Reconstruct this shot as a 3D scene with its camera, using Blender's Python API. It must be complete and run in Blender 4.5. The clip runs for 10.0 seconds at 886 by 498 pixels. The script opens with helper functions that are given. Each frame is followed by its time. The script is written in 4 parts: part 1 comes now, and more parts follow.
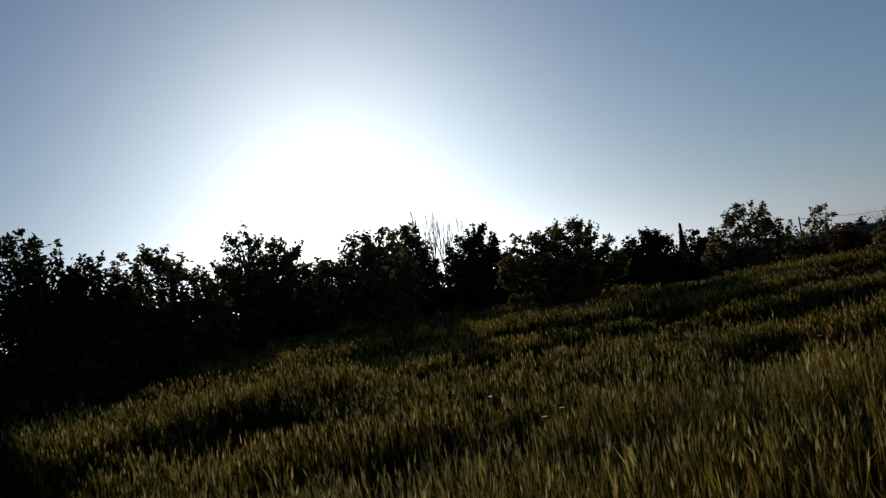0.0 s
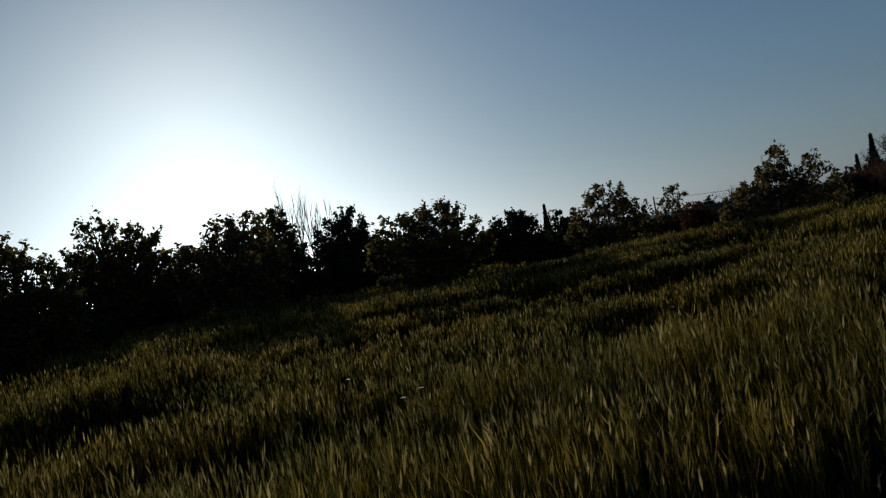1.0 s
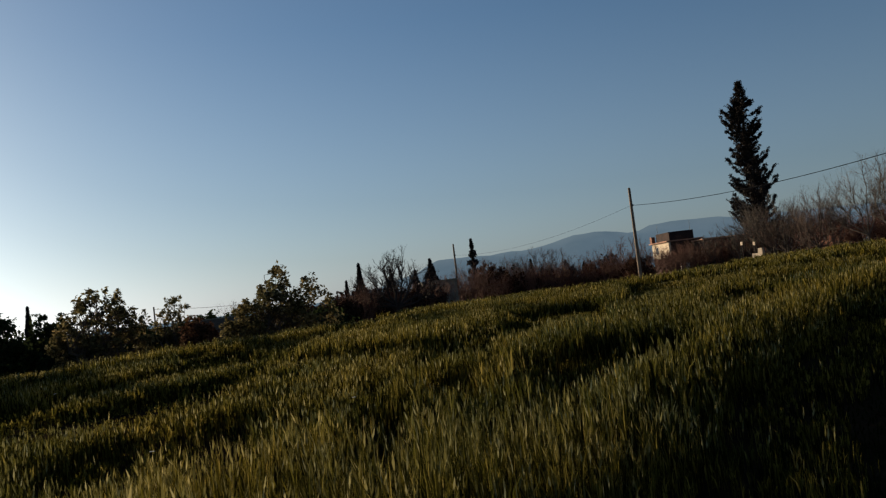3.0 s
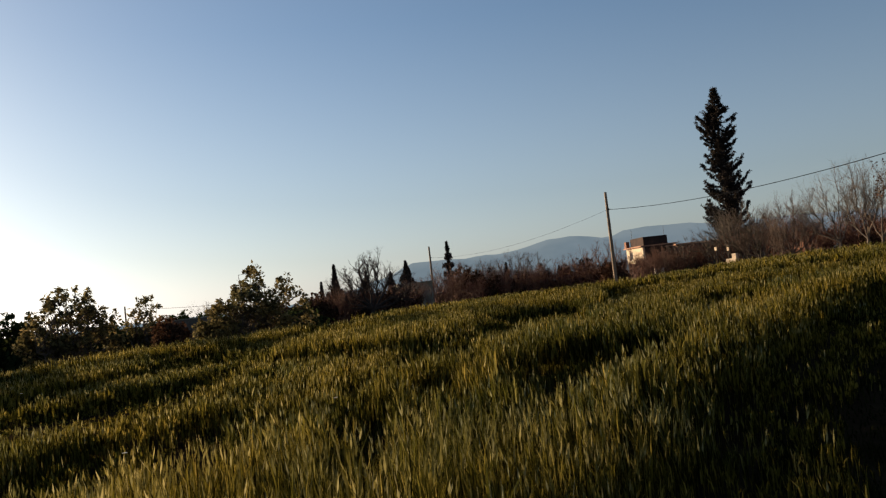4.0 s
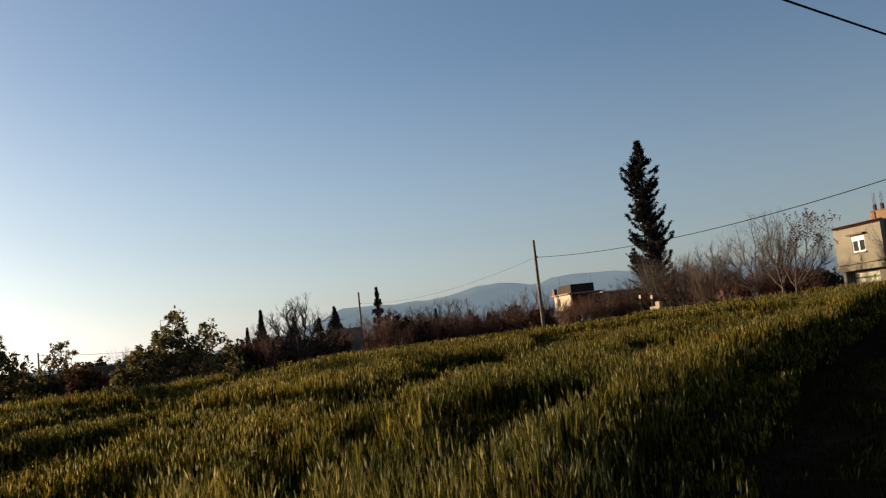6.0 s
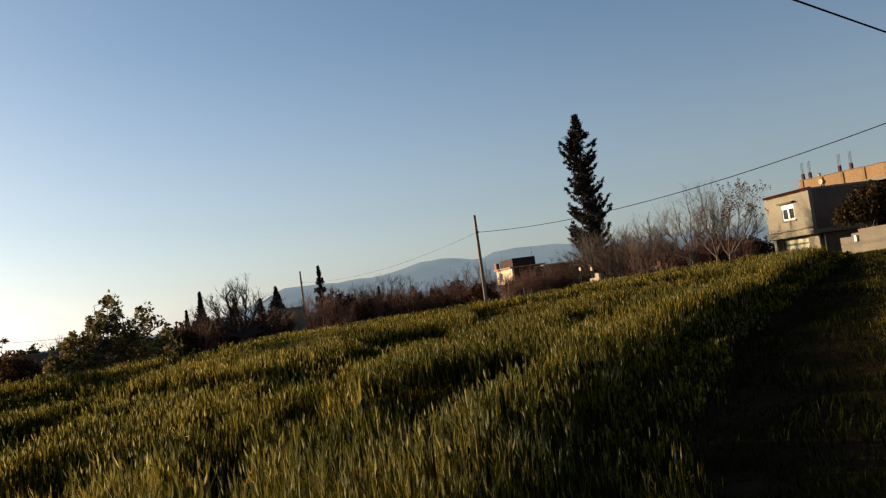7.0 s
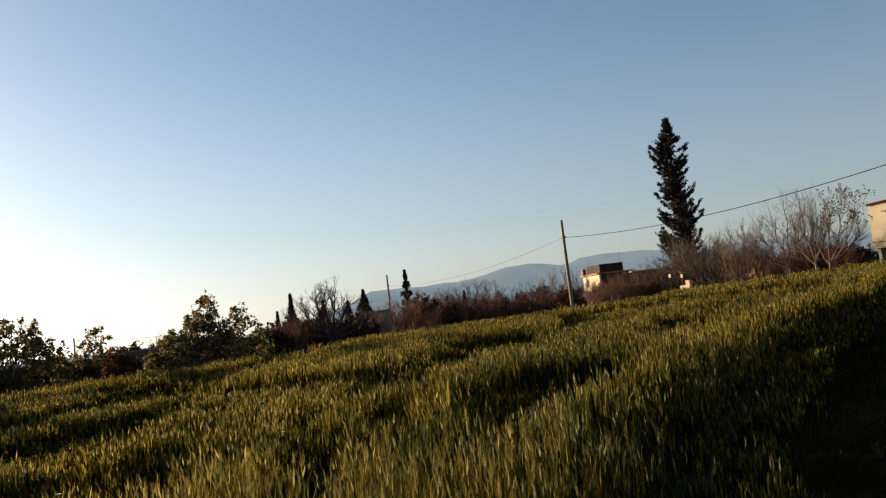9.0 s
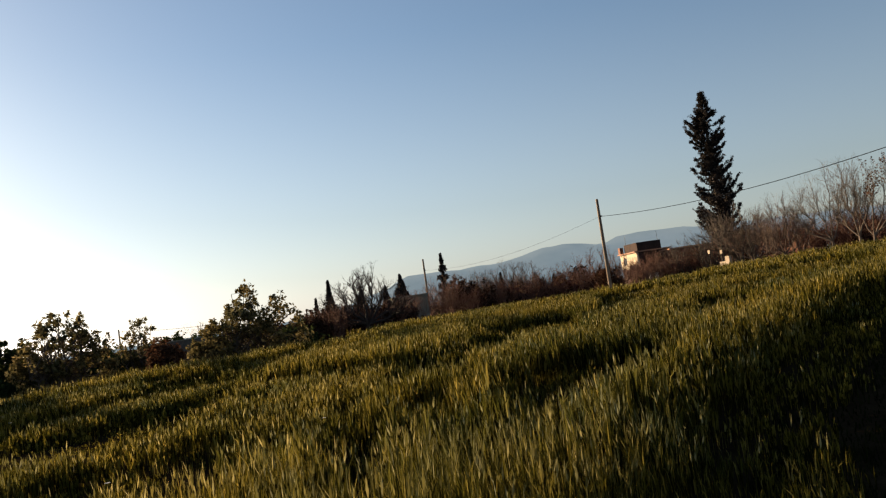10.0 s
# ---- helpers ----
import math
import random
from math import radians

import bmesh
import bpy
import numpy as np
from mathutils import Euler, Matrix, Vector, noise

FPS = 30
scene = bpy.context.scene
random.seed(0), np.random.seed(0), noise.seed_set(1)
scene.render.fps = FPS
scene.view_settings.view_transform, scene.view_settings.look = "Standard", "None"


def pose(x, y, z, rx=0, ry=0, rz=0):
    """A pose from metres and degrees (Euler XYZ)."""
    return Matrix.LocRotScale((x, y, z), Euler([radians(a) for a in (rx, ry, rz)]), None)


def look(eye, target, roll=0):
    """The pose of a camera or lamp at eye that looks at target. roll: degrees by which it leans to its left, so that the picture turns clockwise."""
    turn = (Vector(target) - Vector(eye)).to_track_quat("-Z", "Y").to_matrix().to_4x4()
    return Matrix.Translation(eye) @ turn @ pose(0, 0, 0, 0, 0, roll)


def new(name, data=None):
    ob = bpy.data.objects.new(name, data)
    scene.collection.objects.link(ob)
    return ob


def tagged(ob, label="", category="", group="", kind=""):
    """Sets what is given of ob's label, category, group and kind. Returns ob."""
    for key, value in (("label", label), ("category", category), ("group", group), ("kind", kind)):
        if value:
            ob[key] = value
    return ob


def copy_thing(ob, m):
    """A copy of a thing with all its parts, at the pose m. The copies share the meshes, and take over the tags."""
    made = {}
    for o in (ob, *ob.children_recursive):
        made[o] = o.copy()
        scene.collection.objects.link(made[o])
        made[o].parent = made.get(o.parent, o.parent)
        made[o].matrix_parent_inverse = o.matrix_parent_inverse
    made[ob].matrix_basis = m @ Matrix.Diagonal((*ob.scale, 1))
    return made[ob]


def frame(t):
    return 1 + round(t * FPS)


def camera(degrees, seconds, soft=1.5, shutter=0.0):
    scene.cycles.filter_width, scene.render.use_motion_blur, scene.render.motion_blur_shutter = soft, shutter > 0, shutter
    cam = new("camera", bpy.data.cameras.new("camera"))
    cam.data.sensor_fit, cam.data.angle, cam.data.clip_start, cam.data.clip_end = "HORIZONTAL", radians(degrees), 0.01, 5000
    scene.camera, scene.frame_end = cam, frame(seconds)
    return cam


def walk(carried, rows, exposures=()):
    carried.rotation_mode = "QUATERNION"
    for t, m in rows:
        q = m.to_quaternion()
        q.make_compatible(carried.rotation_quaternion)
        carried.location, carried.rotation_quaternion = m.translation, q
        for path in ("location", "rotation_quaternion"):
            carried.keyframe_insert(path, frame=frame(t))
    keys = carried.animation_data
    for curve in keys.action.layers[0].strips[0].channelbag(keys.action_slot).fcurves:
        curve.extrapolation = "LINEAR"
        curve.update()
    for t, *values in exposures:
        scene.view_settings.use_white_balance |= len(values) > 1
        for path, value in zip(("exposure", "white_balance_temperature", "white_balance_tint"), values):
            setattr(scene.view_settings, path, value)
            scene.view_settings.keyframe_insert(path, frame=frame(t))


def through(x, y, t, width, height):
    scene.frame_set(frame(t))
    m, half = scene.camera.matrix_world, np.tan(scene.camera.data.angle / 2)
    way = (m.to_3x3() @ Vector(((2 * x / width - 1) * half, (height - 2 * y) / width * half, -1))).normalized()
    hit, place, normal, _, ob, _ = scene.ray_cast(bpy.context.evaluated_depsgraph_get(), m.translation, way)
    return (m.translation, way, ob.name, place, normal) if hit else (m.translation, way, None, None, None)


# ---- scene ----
cam = camera(56.58, 10.0, soft=1.25, shutter=0.08)

# ---- camera and walk ----
# seconds, x, y, z, pitch, roll, yaw
PATH = [
    (0.0, -0.848, -1.429, 1.594, 3.15, 8.93, 0.00),
    (0.3, -0.829, -1.387, 1.575, 3.25, 8.77, -4.37),
    (0.5, -0.816, -1.359, 1.562, 1.97, 8.51, -6.81),
    (0.8, -0.774, -1.274, 1.552, 0.71, 8.49, -10.46),
    (1.0, -0.746, -1.217, 1.545, 0.46, 10.18, -9.09),
    (1.2, -0.671, -1.076, 1.557, 0.58, 11.28, -8.81),
    (1.5, -0.558, -0.865, 1.574, 3.75, 11.64, -12.41),
    (1.7, -0.497, -0.781, 1.593, 3.92, 12.06, -16.48),
    (2.0, -0.406, -0.654, 1.622, 2.73, 9.61, -22.55),
    (2.3, -0.359, -0.550, 1.627, 3.38, 8.26, -27.31),
    (2.5, -0.328, -0.480, 1.630, 4.38, 7.93, -32.30),
    (2.7, -0.266, -0.382, 1.630, 3.45, 8.03, -38.42),
    (3.8, -0.111, 0.010, 1.577, 2.92, 6.21, -46.01),
    (4.0, -0.112, 0.009, 1.586, 3.05, 6.37, -44.88),
    (4.2, -0.119, -0.008, 1.597, 4.01, 5.05, -42.87),
    (4.5, -0.130, -0.034, 1.613, 2.87, 4.52, -41.87),
    (4.8, -0.124, -0.051, 1.609, 1.95, 4.28, -44.04),
    (5.0, -0.120, -0.063, 1.607, 2.51, 3.28, -44.82),
    (5.3, -0.109, -0.048, 1.614, 3.59, 4.00, -44.70),
    (5.5, -0.102, -0.038, 1.618, 3.78, 4.15, -45.87),
    (5.7, -0.086, -0.034, 1.618, 4.71, 5.74, -47.47),
    (6.0, -0.062, -0.029, 1.618, 5.70, 6.19, -49.77),
    (6.2, -0.027, -0.028, 1.617, 5.58, 6.77, -51.72),
    (7.3, 0.048, -0.012, 1.606, 3.37, 7.67, -53.72),
    (7.5, 0.052, -0.005, 1.605, 3.51, 7.18, -53.69),
    (7.8, 0.069, -0.004, 1.613, 3.87, 7.94, -55.99),
    (8.0, 0.081, -0.003, 1.618, 4.95, 7.66, -55.49),
    (8.2, 0.059, -0.001, 1.621, 5.72, 7.41, -53.87),
    (8.5, 0.027, 0.002, 1.625, 7.00, 7.30, -50.39),
    (8.7, 0.006, -0.005, 1.614, 6.23, 7.31, -49.32),
    (9.0, -0.025, -0.015, 1.598, 4.67, 6.80, -47.76),
    (9.3, -0.025, -0.005, 1.593, 2.95, 7.07, -47.99),
    (9.5, -0.025, 0.002, 1.590, 1.46, 7.88, -48.60),
    (9.7, -0.015, 0.001, 1.594, 2.15, 8.31, -46.46),
    (10.0, 0.000, 0.000, 1.600, 3.84, 8.28, -45.15),
]
EXPOSURES = [(0.0, -0.15, 4900, 6), (0.5, -0.42, 4900, 4), (1.0, -0.45, 4850, 2), (1.5, -0.45, 4850, 2), (2.0, -0.4, 4900, 2), (2.7, 0.15, 5000, 3), (3.8, 1.2, 5800, 10), (4.5, 1.02, 5830, 10), (5.0, 1.3, 5830, 10),
             (5.5, 1.25, 5830, 10), (6.2, 1.2, 5830, 10), (7.5, 1.6, 6050, 10), (8.0, 1.85, 6130, 10), (8.5, 1.7, 6050, 10), (9.0, 1.5, 6050, 10), (9.5, 1.5, 6050, 10), (10.0, 1.46, 6050, 10)]
walk(cam, [(t, pose(x, y, z, 90 + p, r, w)) for t, x, y, z, p, r, w in PATH], EXPOSURES)

# ---- sky and sun ----
SUN_AZ, SUN_EL = 6.7, 11.0          # degrees left of +y, degrees above the horizon
world = bpy.data.worlds.new("sky")
scene.world = world
world.use_nodes = True
wt = world.node_tree
sky = wt.nodes.new("ShaderNodeTexSky")
sky.sky_type, sky.sun_disc = "NISHITA", False
sky.sun_elevation, sky.sun_rotation = radians(SUN_EL), radians(-SUN_AZ)
sky.air_density, sky.dust_density, sky.ozone_density = 1.0, 0.9, 2.0
background = wt.nodes["Background"]
background.inputs["Strength"].default_value = 0.05
pale = wt.nodes.new("ShaderNodeHueSaturation")
# the haze takes the colour out of the sky towards the horizon
way = wt.nodes.new("ShaderNodeTexCoord")
split = wt.nodes.new("ShaderNodeSeparateXYZ")
haze = wt.nodes.new("ShaderNodeMapRange")
haze.inputs["From Min"].default_value, haze.inputs["From Max"].default_value = 0.0, 0.32
haze.inputs["To Min"].default_value, haze.inputs["To Max"].default_value = 0.45, 0.90
wt.links.new(way.outputs["Generated"], split.inputs[0])
wt.links.new(split.outputs["Z"], haze.inputs["Value"])
wt.links.new(haze.outputs[0], pale.inputs["Saturation"])
wt.links.new(sky.outputs[0], pale.inputs["Color"])
wt.links.new(pale.outputs[0], background.inputs["Color"])
sun_data = bpy.data.lights.new("sun", "SUN")
sun_data.energy, sun_data.angle, sun_data.color = 5.0, radians(0.6), (1.0, 0.74, 0.43)
sun = new("sun", sun_data)
sun_dir = Vector((-math.sin(radians(SUN_AZ)) * math.cos(radians(SUN_EL)), math.cos(radians(SUN_AZ)) * math.cos(radians(SUN_EL)), math.sin(radians(SUN_EL))))
sun.matrix_world = look(sun_dir * 100, (0, 0, 0))


# ---- materials ----
def material(name, rough=0.8, spec=0.3):
    m = bpy.data.materials.new(name)
    m.use_nodes = True
    b = m.node_tree.nodes["Principled BSDF"]
    b.inputs["Roughness"].default_value = rough
    b.inputs["Specular IOR Level"].default_value = spec
    return m, m.node_tree, b


def ramp_noise(nt, scale, stops, detail=5.0, vector=None, rough=0.6):
    """A noise through a colour ramp; stops: (position, (r, g, b))."""
    n = nt.nodes.new("ShaderNodeTexNoise")
    n.inputs["Scale"].default_value, n.inputs["Detail"].default_value = scale, detail
    n.inputs["Roughness"].default_value = rough
    if vector is None:
        vector = nt.nodes.new("ShaderNodeTexCoord").outputs["Object"]
    nt.links.new(vector, n.inputs["Vector"])
    r = nt.nodes.new("ShaderNodeValToRGB")
    while len(r.color_ramp.elements) < len(stops):
        r.color_ramp.elements.new(0.5)
    for e, (p, c) in zip(r.color_ramp.elements, stops):
        e.position, e.color = p, (*c, 1)
    nt.links.new(n.outputs["Fac"], r.inputs["Fac"])
    return n, r


def mixed(nt, a, b, fac, blend="MIX"):
    m = nt.nodes.new("ShaderNodeMix")
    m.data_type, m.blend_type = "RGBA", blend
    for sock, v in ((m.inputs[0], fac), (m.inputs[6], a), (m.inputs[7], b)):
        if hasattr(v, "is_output"):
            nt.links.new(v, sock)
        else:
            sock.default_value = v if isinstance(v, float) else (*v, 1)
    return m.outputs[2]


def bumped(nt, b, height, strength, distance):
    n = nt.nodes.new("ShaderNodeBump")
    n.inputs["Strength"].default_value, n.inputs["Distance"].default_value = strength, distance
    nt.links.new(height, n.inputs["Height"])
    nt.links.new(n.outputs["Normal"], b.inputs["Normal"])


def surface(name, dark, light, scale=3.0, fine=30.0, rough=0.85, bump=0.3, distance=0.02, spec=0.3):
    """Mottled at two scales, with fine relief."""
    m, nt, b = material(name, rough, spec)
    mid = tuple((p + q) / 2 for p, q in zip(dark, light))
    _, r1 = ramp_noise(nt, scale, [(0.3, dark), (0.5, mid), (0.7, light)])
    n2, r2 = ramp_noise(nt, fine, [(0.3, (0.7, 0.7, 0.7)), (0.7, (1.2, 1.2, 1.2))])
    nt.links.new(mixed(nt, r1.outputs[0], r2.outputs[0], 1.0, "MULTIPLY"), b.inputs["Base Color"])
    bumped(nt, b, n2.outputs["Fac"], bump, distance)
    return m


def foliage(name, dark, light, tip=None, through=0.4, rough=0.6, patch=0.5, split=0.0, vary=0.0):
    """Leaves: every leaf its own shade, some light passing through."""
    m, nt, b = material(name, rough, 0.0)
    geo = nt.nodes.new("ShaderNodeNewGeometry")
    r = nt.nodes.new("ShaderNodeValToRGB")
    stops = [(split, dark), (0.7 + 0.25 * split, light)] + ([(1.0, tip)] if tip else [])
    while len(r.color_ramp.elements) < len(stops):
        r.color_ramp.elements.new(0.5)
    for e, (p, c) in zip(r.color_ramp.elements, stops):
        e.position, e.color = p, (*c, 1)
    nt.links.new(geo.outputs["Random Per Island"], r.inputs["Fac"])
    _, big = ramp_noise(nt, patch, [(0.32, (0.65 - 0.15 * vary, 0.75 - 0.12 * vary, 0.8 - 0.1 * vary)), (0.68 - 0.06 * vary, (1.3 + 0.25 * vary, 1.12 + 0.22 * vary, 0.9))], 4.0)
    col = mixed(nt, r.outputs[0], big.outputs[0], 1.0, "MULTIPLY")
    nt.links.new(col, b.inputs["Base Color"])
    tr = nt.nodes.new("ShaderNodeBsdfTranslucent")
    nt.links.new(col, tr.inputs["Color"])
    mx = nt.nodes.new("ShaderNodeMixShader")
    mx.inputs[0].default_value = through
    nt.links.new(b.outputs[0], mx.inputs[1])
    nt.links.new(tr.outputs[0], mx.inputs[2])
    nt.links.new(mx.outputs[0], nt.nodes["Material Output"].inputs["Surface"])
    return m


M_SOIL = surface("field_soil", (0.013, 0.009, 0.005), (0.030, 0.021, 0.011), 0.6, 14.0, 1.0, 0.6, 0.05, 0.0)
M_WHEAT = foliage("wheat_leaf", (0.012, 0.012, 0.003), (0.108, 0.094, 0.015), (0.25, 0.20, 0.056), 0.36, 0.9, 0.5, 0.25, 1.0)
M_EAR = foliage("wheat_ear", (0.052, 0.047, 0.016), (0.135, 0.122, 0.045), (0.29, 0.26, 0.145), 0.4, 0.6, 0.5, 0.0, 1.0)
# track grass nearly black: the wheat's shadow is put into its colour
M_GRASS = foliage("shaded_path_grass", (0.005, 0.007, 0.002), (0.012, 0.015, 0.004), (0.022, 0.024, 0.007), 0.15, 0.6, 0.5)
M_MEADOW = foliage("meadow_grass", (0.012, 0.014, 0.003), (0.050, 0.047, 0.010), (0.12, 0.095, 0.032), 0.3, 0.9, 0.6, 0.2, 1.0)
M_LEAF_DARK = foliage("evergreen_leaf", (0.016, 0.022, 0.010), (0.04, 0.05, 0.018), None, 0.25)
M_LEAF_DUSK = foliage("dusky_leaf", (0.020, 0.015, 0.009), (0.042, 0.030, 0.017), (0.085, 0.055, 0.03), 0.15)
M_LEAF_OLIVE = foliage("olive_leaf", (0.045, 0.045, 0.015), (0.12, 0.11, 0.036), (0.20, 0.155, 0.06), 0.4)
M_LEAF_LIGHT = foliage("spring_leaf", (0.045, 0.038, 0.016), (0.14, 0.112, 0.048), (0.28, 0.21, 0.10), 0.38)
M_LEAF_BROWN = foliage("dry_leaf", (0.045, 0.022, 0.014), (0.11, 0.055, 0.034), (0.17, 0.095, 0.055), 0.25)
M_THICKET = foliage("thicket_twig_leaf", (0.022, 0.012, 0.008), (0.055, 0.030, 0.020), (0.10, 0.055, 0.036), 0.15)
M_NEEDLE = foliage("conifer_needle", (0.013, 0.012, 0.013), (0.036, 0.032, 0.032), (0.075, 0.060, 0.050), 0.15)
M_BARK = surface("bark", (0.035, 0.025, 0.018), (0.12, 0.09, 0.065), 4.0, 40.0, 0.95, 0.6, 0.02)
M_BRUSH = surface("brown_brushwood", (0.085, 0.037, 0.022), (0.19, 0.088, 0.052), 2.0, 30.0, 0.9, 0.3, 0.01)
M_LIMB = surface("dark_bark", (0.02, 0.013, 0.01), (0.065, 0.043, 0.032), 3.0, 30.0, 0.95, 0.4, 0.01)
M_PALE = surface("pale_bark", (0.075, 0.054, 0.040), (0.19, 0.140, 0.100), 2.0, 30.0, 0.9, 0.3, 0.01)
M_TWIG = surface("pale_twig", (0.060, 0.038, 0.027), (0.15, 0.098, 0.068), 2.0, 30.0, 0.9, 0.3, 0.01)


# ---- mesh helpers ----
def mesh_from(name, verts, quads=(), tris=(), mats=(), index=None):
    """A mesh from arrays: quads first, then triangles."""
    me = bpy.data.meshes.new(name)
    verts = np.asarray(verts, np.float32)
    quads = np.asarray(quads, np.int32).reshape(-1, 4)
    tris = np.asarray(tris, np.int32).reshape(-1, 3)
    me.vertices.add(len(verts))
    me.vertices.foreach_set("co", verts.ravel())
    me.loops.add(quads.size + tris.size)
    me.loops.foreach_set("vertex_index", np.concatenate([quads.ravel(), tris.ravel()]))
    me.polygons.add(len(quads) + len(tris))
    starts = np.concatenate([np.arange(len(quads)) * 4, quads.size + np.arange(len(tris)) * 3]).astype(np.int32)
    me.polygons.foreach_set("loop_start", starts)
    for m in mats:
        me.materials.append(m)
    if index is not None:
        me.polygons.foreach_set("material_index", np.asarray(index, np.int32))
    me.update(calc_edges=True)
    return me


class Heap:
    """Gathers pieces of one mesh."""

    def __init__(self):
        self.v, self.q, self.t, self.n, self.flat = [], [], [], 0, False

    def add(self, v, q=None, t=None):
        v = np.asarray(v, float)
        if q is not None and len(q):
            self.q.append(np.asarray(q) + self.n)
        if t is not None and len(t):
            self.t.append(np.asarray(t) + self.n)
        self.v.append(v)
        self.n += len(v)

    def tube(self, path, radii, sides=5):
        path = np.asarray(path, float)
        k = len(path)
        tang = np.gradient(path, axis=0)
        tang /= np.linalg.norm(tang, axis=1)[:, None] + 1e-9
        ref = np.array([0.0, 0, 1]) if abs(tang[0, 2]) < 0.8 else np.array([1.0, 0, 0])
        a = np.cross(tang, ref)
        a /= np.linalg.norm(a, axis=1)[:, None] + 1e-9
        b = np.cross(tang, a)
        th = np.arange(sides) / sides * 2 * np.pi
        ring = np.cos(th)[None, :, None] * a[:, None] + np.sin(th)[None, :, None] * b[:, None]
        v = path[:, None] + ring * np.asarray(radii, float)[:, None, None]
        i, j = np.meshgrid(np.arange(k - 1), np.arange(sides), indexing="ij")
        jn = (j + 1) % sides
        q = np.stack([i * sides + j, i * sides + jn, (i + 1) * sides + jn, (i + 1) * sides + j], -1).reshape(-1, 4)
        self.add(v.reshape(-1, 3), q)

    def box(self, x0, y0, z0, x1, y1, z1):
        self.flat = True
        v = [(x, y, z) for z in (z0, z1) for x, y in ((x0, y0), (x1, y0), (x1, y1), (x0, y1))]
        self.add(v, [(3, 2, 1, 0), (4, 5, 6, 7), (0, 1, 5, 4), (1, 2, 6, 5), (2, 3, 7, 6), (3, 0, 4, 7)])

    def leaves(self, centres, size, rng, flat=0.0, stretch=1.8):
        """Pointed leaves lying every way."""
        n = len(centres)
        d = rng.normal(size=(n, 3))
        d[:, 2] *= 1 - flat
        d /= np.linalg.norm(d, axis=1)[:, None] + 1e-9
        e = np.cross(d, rng.normal(size=(n, 3)))
        e /= np.linalg.norm(e, axis=1)[:, None] + 1e-9
        s = size * rng.uniform(0.6, 1.4, n)[:, None]
        v = np.stack([centres - d * s * stretch / 2, centres + e * s * 0.5 - d * s * 0.1, centres + d * s * stretch / 2, centres - e * s * 0.5 - d * s * 0.1], 1)
        self.add(v.reshape(-1, 3), np.arange(n * 4).reshape(n, 4))

    def mesh(self, name, *mats):
        cat = lambda l, w: np.concatenate(l) if l else np.zeros((0, w), int)
        me = mesh_from(name, np.concatenate(self.v), cat(self.q, 4), cat(self.t, 3), mats)
        if self.flat:
            me.shade_flat()
        return me


def part(name, heap, mat, parent, label=""):
    ob = new(name, heap.mesh(name, mat))
    ob.parent = parent
    return tagged(ob, label)


def thing(name, x, y, z, label, category, group="", turn=0.0):
    ob = new(name)
    ob.matrix_world = pose(x, y, z, 0, 0, turn)
    return tagged(ob, label, category, group)


# ---- lie of the land ----
ALONG = np.array([0.978, 0.208])     # the grass track's way
ACROSS = np.array([-0.208, 0.978])   # from the track into the wheat


def value_noise(x, y, size, seed):
    g = np.random.RandomState(seed).rand(128, 128)
    x, y = np.asarray(x) / size + 31.7, np.asarray(y) / size + 57.3
    i, j = np.floor(x).astype(int), np.floor(y).astype(int)
    u, v = x - i, y - j
    u, v = u * u * (3 - 2 * u), v * v * (3 - 2 * v)
    i0, i1, j0, j1 = i % 128, (i + 1) % 128, j % 128, (j + 1) % 128
    return (g[i0, j0] * (1 - u) + g[i1, j0] * u) * (1 - v) + (g[i0, j1] * (1 - u) + g[i1, j1] * u) * v


def smooth(x):
    x = np.clip(x, 0, 1)
    return x * x * (3 - 2 * x)


def ground_z(x, y):
    x, y = np.asarray(x, float), np.asarray(y, float)
    rise = 1.05 * smooth(x / 60.0) * np.exp(-(np.maximum(y - 14, 0) / 19.5) ** 2)
    n = x * ACROSS[0] + y * ACROSS[1]
    near = np.exp(-(np.hypot(x, y) / 40.0) ** 2)
    lumps = (value_noise(x, y, 7.0, 3) - 0.5) * 0.34 * near * smooth((n - 1.5) / 4.0)
    crest = 0.36 * np.exp(-((x - 40) / 10.0) ** 2 - ((y - 3) / 7.0) ** 2)
    return rise + lumps + crest


def gz(x, y):
    return float(ground_z(x, y))


def polar(az, d, origin=(0.0, 0.0)):
    """x, y at that many degrees left of +y and that far from the origin."""
    return origin[0] - math.sin(radians(az)) * d, origin[1] + math.cos(radians(az)) * d


# the field's far edge: degrees left of +y, metres
EDGE_AZ = [-95, -84, -77, -70, -65, -57, -50, -46, -41, -38, -35, -30, -26, -20, -10, 0, 10, 20, 26, 40, 60]
EDGE_D = [50, 52, 55, 61, 64, 64, 74, 68, 60, 50, 40, 37, 42, 37, 36, 40, 38, 28, 18, 14, 12]


